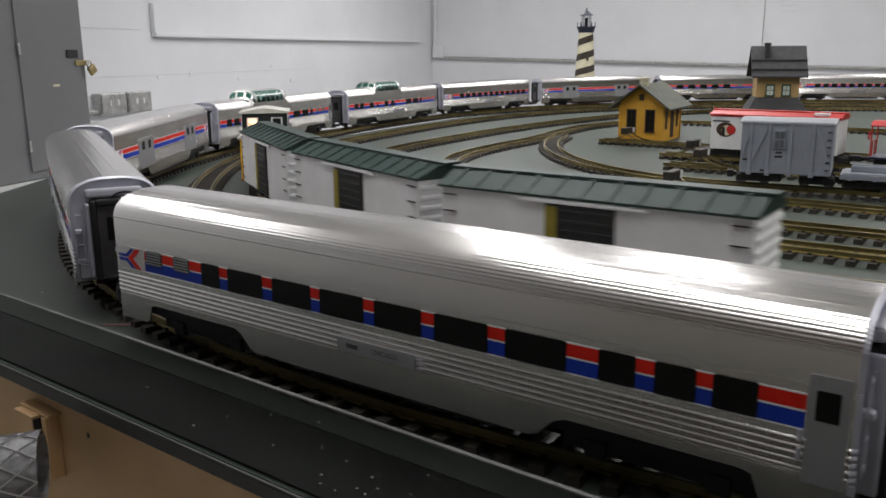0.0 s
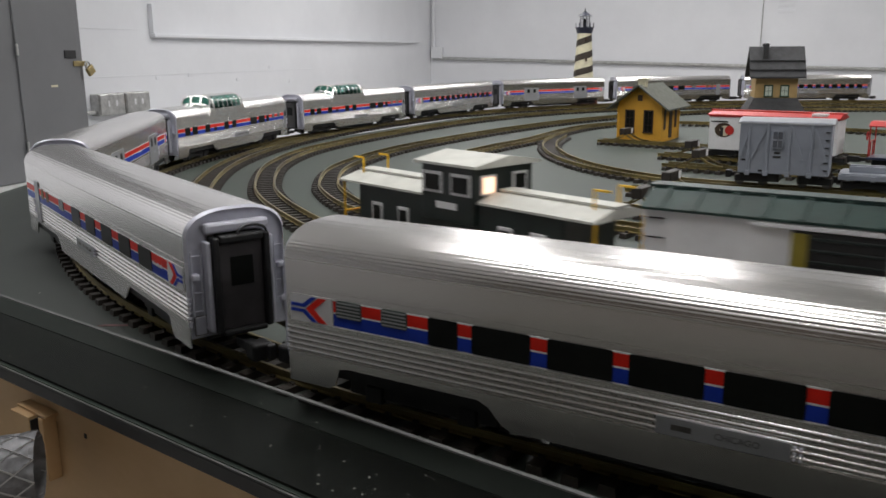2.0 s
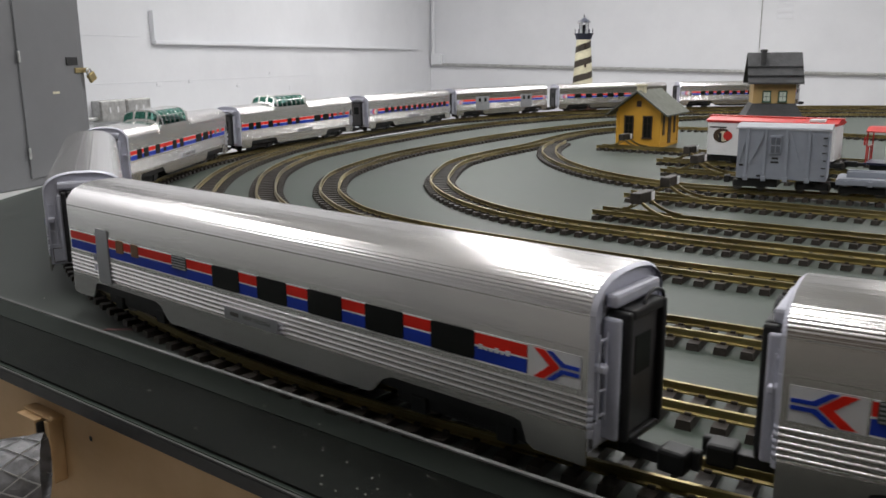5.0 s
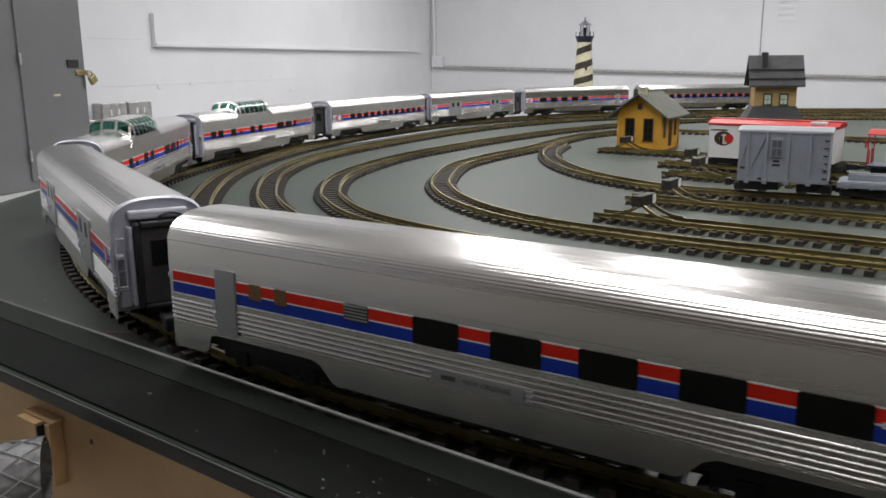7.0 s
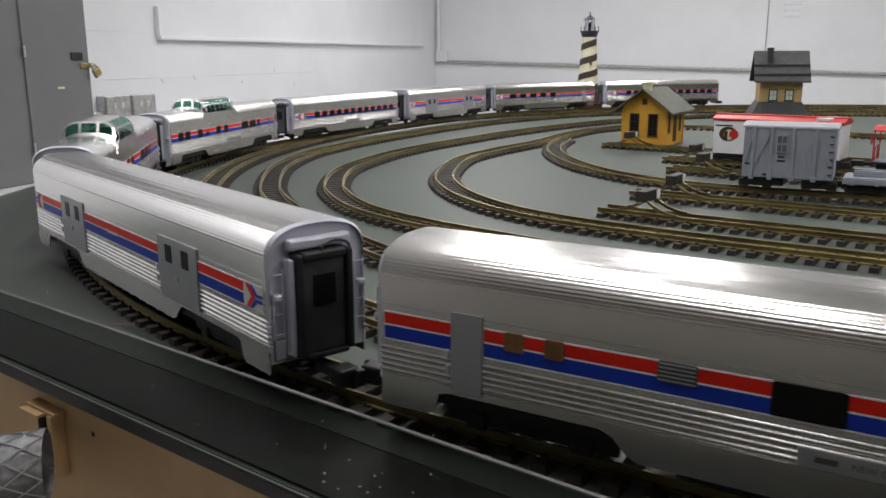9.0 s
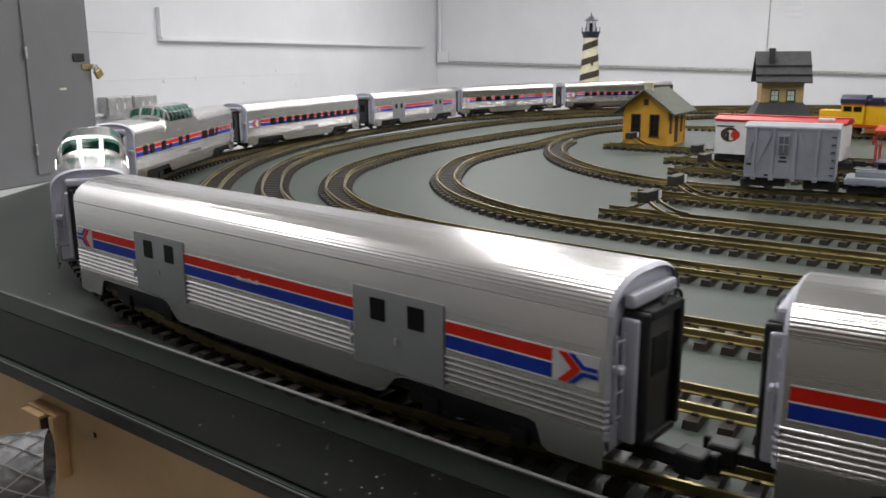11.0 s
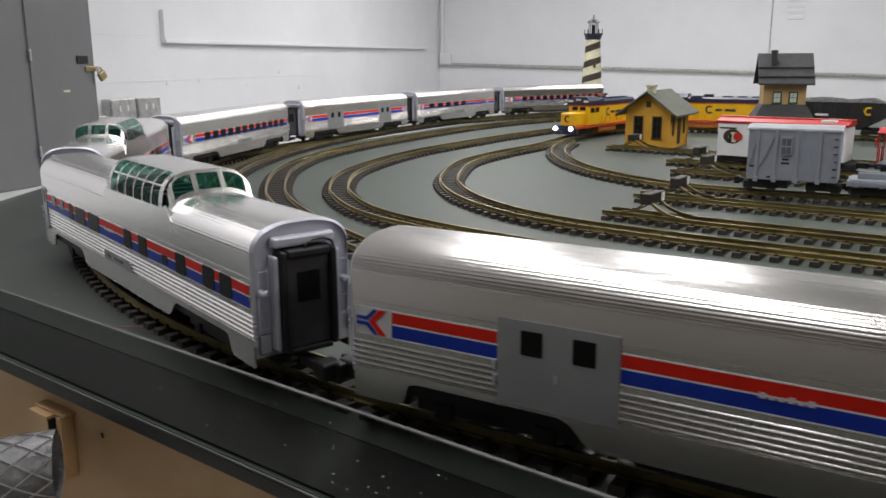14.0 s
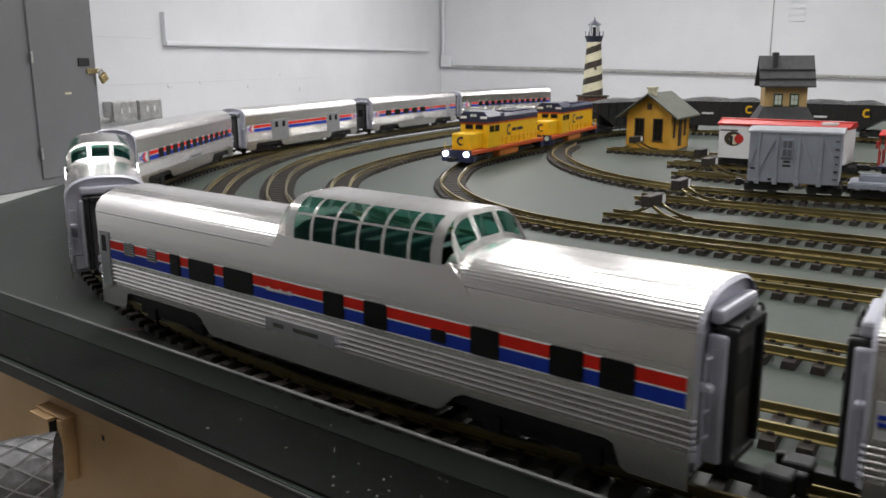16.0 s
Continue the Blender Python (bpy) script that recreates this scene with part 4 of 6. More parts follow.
jb = wall_box("junction_box", on_right, 0.02, 0.14, 0.275, 0.385, 0.06, WALL, None, "", 0.006)
tagged(jb, "white painted junction box in the corner", "junction box")
kp = px_right(0.372)
bm = bmesh.new()
cyl(bm, on_right(kp, 0.24, 0.006), on_right(kp, CEIL, 0.006), 0.0045, 8)
tagged(part("cable", bm, GALV), "thin grey cable dropping down the wall", "cable")
for i in range(8):
    tagged(wall_box("vent_slat", on_right, kp + 0.13, kp + 0.27, 0.66 + i * 0.055, 0.69 + i * 0.055, 0.007, WALL, None, "", 0.002), "white painted raised slat on the wall", "vent slat", "wall vent slats")

# ---- wooden block and duct under the table edge ----
block = thing("wooden_block", "stained wooden clamp block on the apron", "wooden block")
along_edge("board", 0.80, 0.838, -0.011, 0.0115, -0.108, -0.040, WOOD, block, "", 0.0006)
along_edge("slot", 0.8382, 0.8400, -0.0100, 0.0115, -0.106, -0.043, BLACK, block, "dark slot")
along_edge("cover_board", 0.8430, 0.8520, -0.0040, 0.0115, -0.112, -0.041, WOOD, block, "", 0.001)
along_edge("back_plate", 0.798, 0.858, -0.003, 0.0115, -0.0395, -0.037, WOOD, block, "", 0.0005)
along_edge("screw_hole", 0.905, 0.909, 0.0112, 0.0119, -0.052, -0.047, BLACK, table, "dark screw hole")
duct = thing("flexible_duct", "crinkled silver flexible duct under the table", "duct")
dm = new("sleeve", bpy.data.meshes.new("sleeve"))
bm = bmesh.new()
p0 = EDGE_A + EDGE_WAY * 0.892 - EDGE_IN * 0.030
prev = None
for i in range(90):
    r = 0.033 + 0.0006 * math.sin(i * 1.9)
    c = Vector((p0.x - 0.004 * i, p0.y - 0.0022 * i, -0.070 + 0.00015 * i))
    ring = []
    for j in range(56):
        a = 2 * math.pi * j / 56
        rr = r * (1 + 0.06 * min(abs(math.sin(a * 8 + i * 0.42)), abs(math.sin(a * 8 - i * 0.42))) ** 0.6 + 0.008 * math.sin(j * 2.3 + i * 1.7))
        ring.append(bm.verts.new((c.x + rr * 0.32 * math.cos(a) * 0.9, c.y - rr * 0.95 * math.cos(a), c.z + rr * math.sin(a))))
    if prev:
        for j in range(56):
            bm.faces.new((prev[j], prev[(j + 1) % 56], ring[(j + 1) % 56], ring[j]))
    prev = ring
bm.to_mesh(dm.data)
bm.free()
FOIL = mat("crinkled_foil", (0.20, 0.198, 0.205), 0.55, 0.3, 0.3, 60, 0.6, 70)
WIRE = mat("pale_duct_netting", (0.50, 0.50, 0.50), 0.45, 0.5, 0.1, 40)
for turn in (-1, 1):
    for k in range(10):
        bm = bmesh.new()
        prev = None
        for i in range(90):
            a = 2 * math.pi * k / 10 + turn * i * 0.085
            c = Vector((p0.x - 0.004 * i, p0.y - 0.0022 * i, -0.070 + 0.00015 * i))
            q = c + Vector((0.0355 * 0.29 * math.cos(a), -0.0355 * 0.95 * math.cos(a), 0.0355 * math.sin(a)))
            ring = [bm.verts.new(q + Vector((0, 0.0010 * math.cos(w), 0.0010 * math.sin(w)))) for w in (0, 2.1, 4.2)]
            if prev:
                for j in range(3):
                    bm.faces.new((prev[j], prev[(j + 1) % 3], ring[(j + 1) % 3], ring[j]))
            prev = ring
        part("netting", bm, WIRE, duct, "pale netting strand")
dm.data.materials.append(FOIL)
smooth(dm, 25)
dm.parent = duct

# ---- lighthouse ----
def lighthouse():
    t = thing("model_lighthouse", "cream model lighthouse with brown spiral bands and navy lantern", "model lighthouse")
    part("base", boxes(((-0.075, -0.075, 0.0), (0.075, 0.075, 0.10)), bevel=0.006), BRICK_RED, t, "dull red brick base")
    part("base_ledge", boxes(((-0.082, -0.082, 0.101), (0.082, 0.082, 0.112)), bevel=0.004), STRIPE_BROWN, t)
    z0, z1, r0, r1 = 0.112, 0.44, 0.066, 0.044
    bm = bmesh.new()
    cyl(bm, (0, 0, z0), (0, 0, z1), r0, 48, r1)
    smooth(part("tower", bm, CREAM, t), 60)
    n = 48
    pitch = (z1 - z0) / 3.55

    def radius(z):
        return r0 + (r1 - r0) * (z - z0) / (z1 - z0) + 0.0009

    for k in range(-1, 4):
        bm = bmesh.new()
        prev = None
        for j in range(n + 1):
            a = 2 * math.pi * j / n
            za = z0 + (k + 0.15 + j / n) * pitch
            zb = min(za + pitch * 0.44, z1)
            za = max(za, z0)
            if zb - za < 0.004:
                prev = None
                continue
            pair = [bm.verts.new((radius(z) * math.cos(a), radius(z) * math.sin(a), z)) for z in (za, zb)]
            if prev:
                bm.faces.new((prev[0], pair[0], pair[1], prev[1]))
            prev = pair
        if len(bm.faces):
            smooth(part("spiral_band", bm, STRIPE_BROWN, t), 60)
        else:
            bm.free()
    bm = bmesh.new()
    cyl(bm, (0, 0, 0.441), (0, 0, 0.472), 0.047, 16, 0.056)
    cyl(bm, (0, 0, 0.472), (0, 0, 0.478), 0.060, 16)
    part("gallery", bm, LH_BLUE, t, "navy gallery deck")
    for j in range(10):
        a = 2 * math.pi * j / 10
        bm = bmesh.new()
        cyl(bm, (0.057 * math.cos(a), 0.057 * math.sin(a), 0.478), (0.057 * math.cos(a), 0.057 * math.sin(a), 0.505), 0.002, 6)
        part("baluster", bm, LH_BLUE, t)
    for j in range(6):
        a = 2 * math.pi * (j + 0.5) / 6
        bm = bmesh.new()
        cyl(bm, (0.028 * math.cos(a), 0.028 * math.sin(a), 0.478), (0.028 * math.cos(a), 0.028 * math.sin(a), 0.545), 0.0022, 6)
        part("lantern_post", bm, LH_BLUE, t)
    bm = bmesh.new()
    cyl(bm, (0, 0, 0.478), (0, 0, 0.530), 0.011, 12)
    part("lens", bm, PANE, t, "dark lantern lens")
    bm = bmesh.new()
    cyl(bm, (0, 0, 0.545), (0, 0, 0.575), 0.045, 16, 0.006)
    cyl(bm, (0, 0, 0.575), (0, 0, 0.592), 0.004, 8)
    part("lantern_roof", bm, LH_BLUE, t, "navy conical roof")
    for k, (zz, sz) in enumerate(((0.40, 0.012), (0.27, 0.013))):
        part("window", boxes(((-0.006 - 0.006, -0.062, zz), (0.0, -0.04, zz + sz * 1.5))), HOUSE_TRIM, t)
    return t


lighthouse().matrix_basis = pose(0.905, 5.42, 0, 0, 0, 10)


def gable_roof(w, d, z_eave, z_ridge, over, thick, along="y"):
    """Two sloping slabs as one bmesh; ridge along y; w across."""
    bm = bmesh.new()
    for s in (-1, 1):
        run_x, rise = w / 2 + over, (z_ridge - z_eave)
        drop = rise * over / (w / 2)
        a = [(0, z_ridge), (s * run_x, z_eave - drop), (s * run_x, z_eave - drop + thick), (0, z_ridge + thick)]
        va = [bm.verts.new((x, -d / 2 - over, z)) for x, z in a]
        vb = [bm.verts.new((x, d / 2 + over, z)) for x, z in a]
        bm.faces.new(va)
        bm.faces.new(vb[::-1])
        for i in range(4):
            bm.faces.new((va[i], va[(i + 1) % 4], vb[(i + 1) % 4], vb[i]))
    return bm


def window_on(parent, x, z0, z1, w, y, frame_mat, pane_mat, bars=(1, 1), sill=True):
    """A framed window on a wall facing -y at that y."""
    f = part("window_frame", boxes(((x - w / 2, y - 0.0035, z0), (x - w / 2 + 0.004, y, z1)), ((x + w / 2 - 0.004, y - 0.0035, z0), (x + w / 2, y, z1)), ((x - w / 2, y - 0.0035, z1 - 0.004), (x + w / 2, y, z1)), ((x - w / 2 - 0.002, y - 0.006, z0 - 0.004), (x + w / 2 + 0.002, y, z0))), frame_mat, parent)
    nx, nz = bars
    for i in range(nx + 1):
        for j in range(nz + 1):
            xa, xb = x - w / 2 + 0.004, x + w / 2 - 0.004
            cw, ch = (xb - xa) / (nx + 1), (z1 - 0.004 - z0) / (nz + 1)
            part("pane", boxes(((xa + i * cw + 0.0008, y - 0.0016, z0 + j * ch + 0.0008), (xa + (i + 1) * cw - 0.0008, y - 0.0006, z0 + (j + 1) * ch - 0.0008))), pane_mat, f)
    part("glazing_bar", boxes(((x - w / 2 + 0.004, y - 0.0012, z0), (x + w / 2 - 0.004, y - 0.0003, z1 - 0.004))), frame_mat, f)
    return f


def yellow_house():
    t = thing("model_station", "mustard yellow model station with grey shingle roof", "model house")
    w, d, ze, zr = 0.160, 0.23, 0.144, 0.204
    out = [(-w / 2, 0.0), (w / 2, 0.0), (w / 2, ze), (0, zr), (-w / 2, ze)]
    walls = part("wall", prism(out, lambda u, v, q: (u, -d / 2 + q, v), d), HOUSE_Y, t)
    bm = bmesh.new()
    for x in (-w / 2, w / 2):
        for y in (-d / 2, d / 2):
            box(bm, (x - 0.004, y - 0.004, 0), (x + 0.004, y + 0.004, ze - 0.012))
    box(bm, (-w / 2 - 0.003, -d / 2 - 0.003, 0), (w / 2 + 0.003, d / 2 + 0.003, 0.012))
    part("corner_trim", bm, HOUSE_Y, t)
    part("roof", gable_roof(w, d, ze, zr, 0.036, 0.006), SHINGLE, t, "weathered grey shingle roof")
    part("chimney", boxes(((-0.014, -d / 2 + 0.01, zr - 0.01), (0.014, -d / 2 + 0.036, zr + 0.026)), ((-0.018, -d / 2 + 0.006, zr + 0.020), (0.018, -d / 2 + 0.040, zr + 0.027))), CREAM, t, "cream chimney")
    part("gable_vent", boxes(((-0.009, -d / 2 - 0.003, 0.150), (0.009, -d / 2 - 0.0005, 0.172))), HOUSE_TRIM, t)
    for x in (-0.036, 0.034):
        window_on(t, x, 0.038, 0.118, 0.036, -d / 2 - 0.0005, HOUSE_TRIM, PANE, (1, 2))
    side = new("side_wall", bpy.data.meshes.new("side_wall"))
    side.parent = t
    bm = boxes(((w / 2 + 0.0004, -d / 2 + 0.006, 0.014), (w / 2 + 0.0016, d / 2 - 0.006, ze - 0.006)))
    bm.to_mesh(side.data)
    bm.free()
    side.data.materials.append(HOUSE_Y)
    for y0, y1, z0, z1, nm in ((-0.085, -0.06, 0.045, 0.12, "window"), (-0.018, 0.022, 0.010, 0.108, "door"), (0.055, 0.08, 0.045, 0.12, "window")):
        part(nm, boxes(((w / 2 + 0.0018, y0, z0), (w / 2 + 0.0035, y1, z1)), bevel=0.0006), HOUSE_TRIM, t, "dark brown " + nm)
    return t


h = yellow_house()
h.matrix_basis = pose(0.80 - 0.857 * 0.080 + 0.515 * 0.115, 3.07 + 0.515 * 0.080 + 0.857 * 0.115, 0, 0, 0, -31)


def squeeze(ob, fx, fz=1.0):
    """Narrow a finished thing along its own x and stretch it upwards."""
    for o in ob.children_recursive:
        o.data.transform(Matrix.Diagonal((fx, 1, fz, 1)))
    return ob


def signal_tower():
    t = thing("model_signal_tower", "tan two-storey model signal tower with charcoal roofs", "model house")
    part("lower_wall", boxes(((-0.10, -0.075, 0), (0.10, 0.075, 0.118)), bevel=0.002), TAN, t)
    bm = bmesh.new()
    lo = [(-0.125, -0.10), (0.125, -0.10), (0.125, 0.10), (-0.125, 0.10)]
    hi = [(-0.092, -0.068), (0.092, -0.068), (0.092, 0.068), (-0.092, 0.068)]
    va, vb, vc = [bm.verts.new((x, y, 0.110)) for x, y in lo], [bm.verts.new((x, y, 0.163)) for x, y in hi], [bm.verts.new((x, y, 0.116)) for x, y in lo]
    bm.faces.new(va)
    bm.faces.new(vb[::-1])
    for i in range(4):
        bm.faces.new((va[i], va[(i + 1) % 4], vc[(i + 1) % 4], vc[i]))
        bm.faces.new((vc[i], vc[(i + 1) % 4], vb[(i + 1) % 4], vb[i]))
    part("skirt_roof", bm, SHINGLE_D, t, "charcoal skirt roof")
    up = part("upper_wall", boxes(((-0.09, -0.066, 0.150), (0.09, 0.066, 0.260)), bevel=0.002), TAN, t)
    for x in (-0.032, 0.036):
        window_on(t, x, 0.170, 0.208, 0.037, -0.0665, TEAL, LIT_PANE, (1, 1))
    part("side_window", boxes(((0.0905, -0.02, 0.170), (0.0925, 0.015, 0.208)), bevel=0.0005), TEAL, t)
    rf = new("roof", bpy.data.meshes.new("roof"))
    bm = gable_roof(0.132, 0.18, 0.262, 0.335, 0.028, 0.006)
    bmesh.ops.rotate(bm, verts=bm.verts, matrix=Matrix.Rotation(math.pi / 2, 3, "Z"))
    bmesh.ops.recalc_face_normals(bm, faces=bm.faces)
    bm.to_mesh(rf.data)
    bm.free()
    rf.data.materials.append(SHINGLE_D)
    rf.parent = t
    for zz, yy in ((0.2585, -0.075), (0.2895, -0.0465)):
        part("shingle_course", boxes(((-0.119, yy - 0.004, zz), (0.119, yy + 0.002, zz + 0.004))), SHINGLE_D, t)
    part("chimney", boxes(((-0.062, -0.040, 0.27), (-0.040, -0.016, 0.352)), ((-0.065, -0.043, 0.343), (-0.037, -0.013, 0.350)), bevel=0.001), SHINGLE_D, t, "charcoal chimney")
    return t


squeeze(signal_tower(), 0.79).matrix_basis = pose(1.205, 3.08, 0, 0, 0, -14)


# ---- freight cars ----
def axle_truck(parent, x, half=0.036):
    t = part("truck", boxes(((x - half - 0.010, -0.036, 0.026), (x + half + 0.010, -0.030, 0.040)), ((x - half - 0.010, 0.030, 0.026), (x + half + 0.010, 0.036, 0.040)), ((x - 0.010, -0.036, 0.028), (x + 0.010, 0.036, 0.046)), bevel=0.002), BLACK, parent, "black truck frame")
    for dx in (-half, half):
        for sy in (-1, 1):
            bm = bmesh.new()
            cyl(bm, (x + dx, sy * 0.0200, RAIL_TOP + 0.0135), (x + dx, sy * 0.0262, RAIL_TOP + 0.0135), 0.0135, 18)
            cyl(bm, (x + dx, sy * 0.0195, RAIL_TOP + 0.0135), (x + dx, sy * 0.0208, RAIL_TOP + 0.0135), 0.0152, 18)
            smooth(part("wheel", bm, STEEL, t))


def small_coupler(parent, x, s):
    bm = boxes(((min(x, x + s * 0.03), -0.005, 0.032), (max(x, x + s * 0.03), 0.005, 0.041)), ((x + s * 0.03 - 0.008, -0.009, 0.029), (x + s * 0.03 + 0.008, 0.009, 0.044)), bevel=0.0015)
    part("coupler", bm, BLACK, parent)


def shallow_roof(ln, half, z0, z1, over=0.004):
    pts = [(-half - over, z0 - 0.003), (half + over, z0 - 0.003), (half + over, z0), (0.02, z1), (-0.02, z1), (-half - over, z0)]
    return prism(pts, lambda u, v, w: (-ln / 2 + w, u, v), ln)


def boxcar(label, body_mat, roof_mat, ln=0.405, doors=True):
    t = thing("boxcar", label, "freight car", "white boxcars")
    half, z0, z1 = 0.052, 0.046, 0.158
    part("body", boxes(((-ln / 2, -half, z0), (ln / 2, half, z1)), bevel=0.0015), body_mat, t)
    part("roof", shallow_roof(ln + 0.008, half, z1 + 0.0005, z1 + 0.016), roof_mat, t, "dark green roof")
    part("running_board", boxes(((-ln / 2 - 0.01, -0.014, z1 + 0.017), (ln / 2 + 0.01, 0.014, z1 + 0.020))), roof_mat, t)
    for i in range(11):
        x = -ln / 2 + ln * (i + 0.5) / 11
        for sy in (-1, 1):
            bm = boxes(((x - 0.002, 0.018, 0), (x + 0.002, half + 0.003, 0.0025)))
            ang = math.atan2(0.0155, half - 0.018)
            for v in bm.verts:
                v.co.z += z1 + 0.0165 - (v.co.y - 0.018) * math.tan(ang)
                v.co.y *= sy
            part("roof_rib", bm, roof_mat, t)
    for s in (-1, 1):
        for k in range(7):
            z = z0 + 0.008 + k * 0.0145
            part("end_rib", boxes(((s * ln / 2 - 0.003, -half + 0.004, z), (s * ln / 2 + 0.003, half - 0.004, z + 0.007)), bevel=0.002), body_mat, t)
        for sy in (-1, 1):
            for k in range(5):
                z = z0 + 0.012 + k * 0.022
                part("grab_iron", boxes(((s * (ln / 2 - 0.014) - 0.010, sy * (half + 0.002) - 0.001, z), (s * (ln / 2 - 0.014) + 0.010, sy * (half + 0.002) + 0.001, z + 0.0016))), BLACK, t)
        axle_truck(t, s * ln * 0.36)
        small_coupler(t, s * ln / 2, s)
    if doors:
        for sy in (-1, 1):
            y = sy * (half + 0.0015)
            d = part("open_doorway", boxes(((-0.045, y - 0.002, z0 + 0.004), (0.045, y + 0.002, z1 - 0.010))), BLACK, t, "dark open doorway")
            part("door_edge", boxes(((-0.045, y - 0.0032, z0 + 0.004), (-0.029, y + 0.0032, z1 - 0.012)), bevel=0.0005), OLIVE, d, "olive yellow door edge")
            for k in range(8):
                z = z0 + 0.010 + k * 0.012
                part("door_rib", boxes(((-0.026, y - 0.0030, z), (0.043, y + 0.0030, z + 0.003)), bevel=0.0006), CAB_GREEN, d)
            part("door_track", boxes(((-0.085, sy * (half + 0.003) - 0.002, z1 - 0.008), (0.085, sy * (half + 0.003) + 0.002, z1 - 0.004))), body_mat, t)
    part("underframe", boxes(((-ln / 2 + 0.01, -0.03, 0.036), (ln / 2 - 0.01, 0.03, 0.0455))), BLACK, t)
    return t


def caboose():
    t = thing("caboose", "dark green and orange caboose with white weathered roofs", "freight car")
    ln, half, z0, z1 = 0.40, 0.050, 0.044, 0.135
    part("body", boxes(((-ln / 2, -half, z0 + 0.030), (ln / 2, half, z1)), bevel=0.0015), CAB_GREEN, t)
    part("lower_band", boxes(((-ln / 2 - 0.001, -half - 0.001, z0), (ln / 2 + 0.001, half + 0.001, z0 + 0.0295)), bevel=0.001), ORANGE, t, "orange brown lower band")
    for a, b in ((-ln / 2 - 0.045, -0.052), (0.058, ln / 2 + 0.045)):
        part("roof", prism([(-half - 0.004, z1), (half + 0.004, z1), (half + 0.004, z1 + 0.003), (0.02, z1 + 0.012), (-0.02, z1 + 0.012), (-half - 0.004, z1 + 0.003)], lambda u, v, w: (a + w, u, v + 0.0004), b - a), SNOW, t, "white weathered roof")
        part("roof_walk", boxes(((a, -0.013, z1 + 0.0135), (b, 0.013, z1 + 0.0165))), SNOW, t)
    cup = part("cupola", boxes(((-0.048, -half - 0.006, z1 - 0.03), (0.054, half + 0.006, z1 + 0.046)), bevel=0.002), CAB_GREEN, t, "dark green cupola")
    part("cupola_roof", prism([(-half - 0.012, z1 + 0.0465), (half + 0.012, z1 + 0.0465), (half + 0.012, z1 + 0.050), (0, z1 + 0.060), (-half - 0.012, z1 + 0.050)], lambda u, v, w: (-0.058 + w, u, v), 0.122), SNOW, cup)
    for sy in (-1, 1):
        y = sy * (half + 0.0065)
        for x in (-0.024, 0.030):
            f = part("window_frame", boxes(((x - 0.019, y - 0.0015, z1 + 0.008), (x + 0.019, y + 0.0015, z1 + 0.037)), bevel=0.001), WHITE, cup)
            part("pane", boxes(((x - 0.015, y - 0.0024, z1 + 0.012), (x + 0.015, y + 0.0024, z1 + 0.033))), PANE, f)
        part("lettering_bar", boxes(((-0.018, sy * (half + 0.0068) - 0.0005, z1 - 0.012), (0.022, sy * (half + 0.0068) + 0.0005, z1 - 0.003))), WHITE, cup)
        for x in (-0.155, -0.095, 0.105, 0.16):
            f = part("window_frame", boxes(((x - 0.012, sy * half - 0.002, 0.083), (x + 0.012, sy * half + 0.002, 0.112)), bevel=0.0008), WHITE, t)
            part("pane", boxes(((x - 0.008, sy * half - 0.003, 0.087), (x + 0.008, sy * half + 0.003, 0.108))), PANE, f)
    for s, mt in ((1, WARM_LAMP), (-1, PANE)):
        for y in (-0.03, 0.03):
            xx = 0.0545 if s > 0 else -0.0485
            f = part("window_frame", boxes(((xx - 0.001, y - 0.014, z1 + 0.010), (xx + 0.001, y + 0.014, z1 + 0.036))), WHITE, cup)
            part("pane", boxes(((xx - 0.002, y - 0.010, z1 + 0.013), (xx + 0.002, y + 0.010, z1 + 0.033))), mt if y < 0 else PANE, f)
    for s in (-1, 1):
        x0, x1 = sorted((s * ln / 2, s * (ln / 2 + 0.045)))
        part("platform", boxes(((x0, -half, z0 - 0.004), (x1, half, z0 + 0.001))), ORANGE, t)
        xe = s * (ln / 2 + 0.042)
        for y in (-half + 0.003, -0.016, 0.016, half - 0.003):
            bm = bmesh.new()
            cyl(bm, (xe, y, z0), (xe, y, z0 + (0.045 if abs(y) < 0.03 else z1 - z0)), 0.0018, 6)
            part("railing_post", bm, YELLOW, t, "yellow railing post")
        for z in (z0 + 0.022, z0 + 0.044):
            bm = bmesh.new()
            cyl(bm, (xe, -half + 0.003, z), (xe, half - 0.003, z), 0.0018, 6)
            part("railing", bm, YELLOW, t, "yellow railing")
        for y in (-0.024, 0.024):
            bm = bmesh.new()
            cyl(bm, (xe - s * 0.02, y, z1 + 0.012), (xe - s * 0.02, y, z1 + 0.035), 0.0016, 6)
            cyl(bm, (xe - s * 0.02, y, z1 + 0.035), (xe + s * 0.002, y, z1 + 0.035), 0.0016, 6)
            part("ladder_top", bm, YELLOW, t, "yellow ladder rail")
        axle_truck(t, s * 0.14)
        small_coupler(t, s * (ln / 2 + 0.045), s)
    return t


white_car = boxcar("white boxcar with dark green roof and open door", CAR_WHITE, DARK_GREEN)
freight = [(0.0, 0.28, caboose()), (0.480, 0.29, white_car), (0.923, 0.28, copy_thing(white_car, Matrix.Identity(4))), (1.366, 0.29, copy_thing(white_car, Matrix.Identity(4)))]


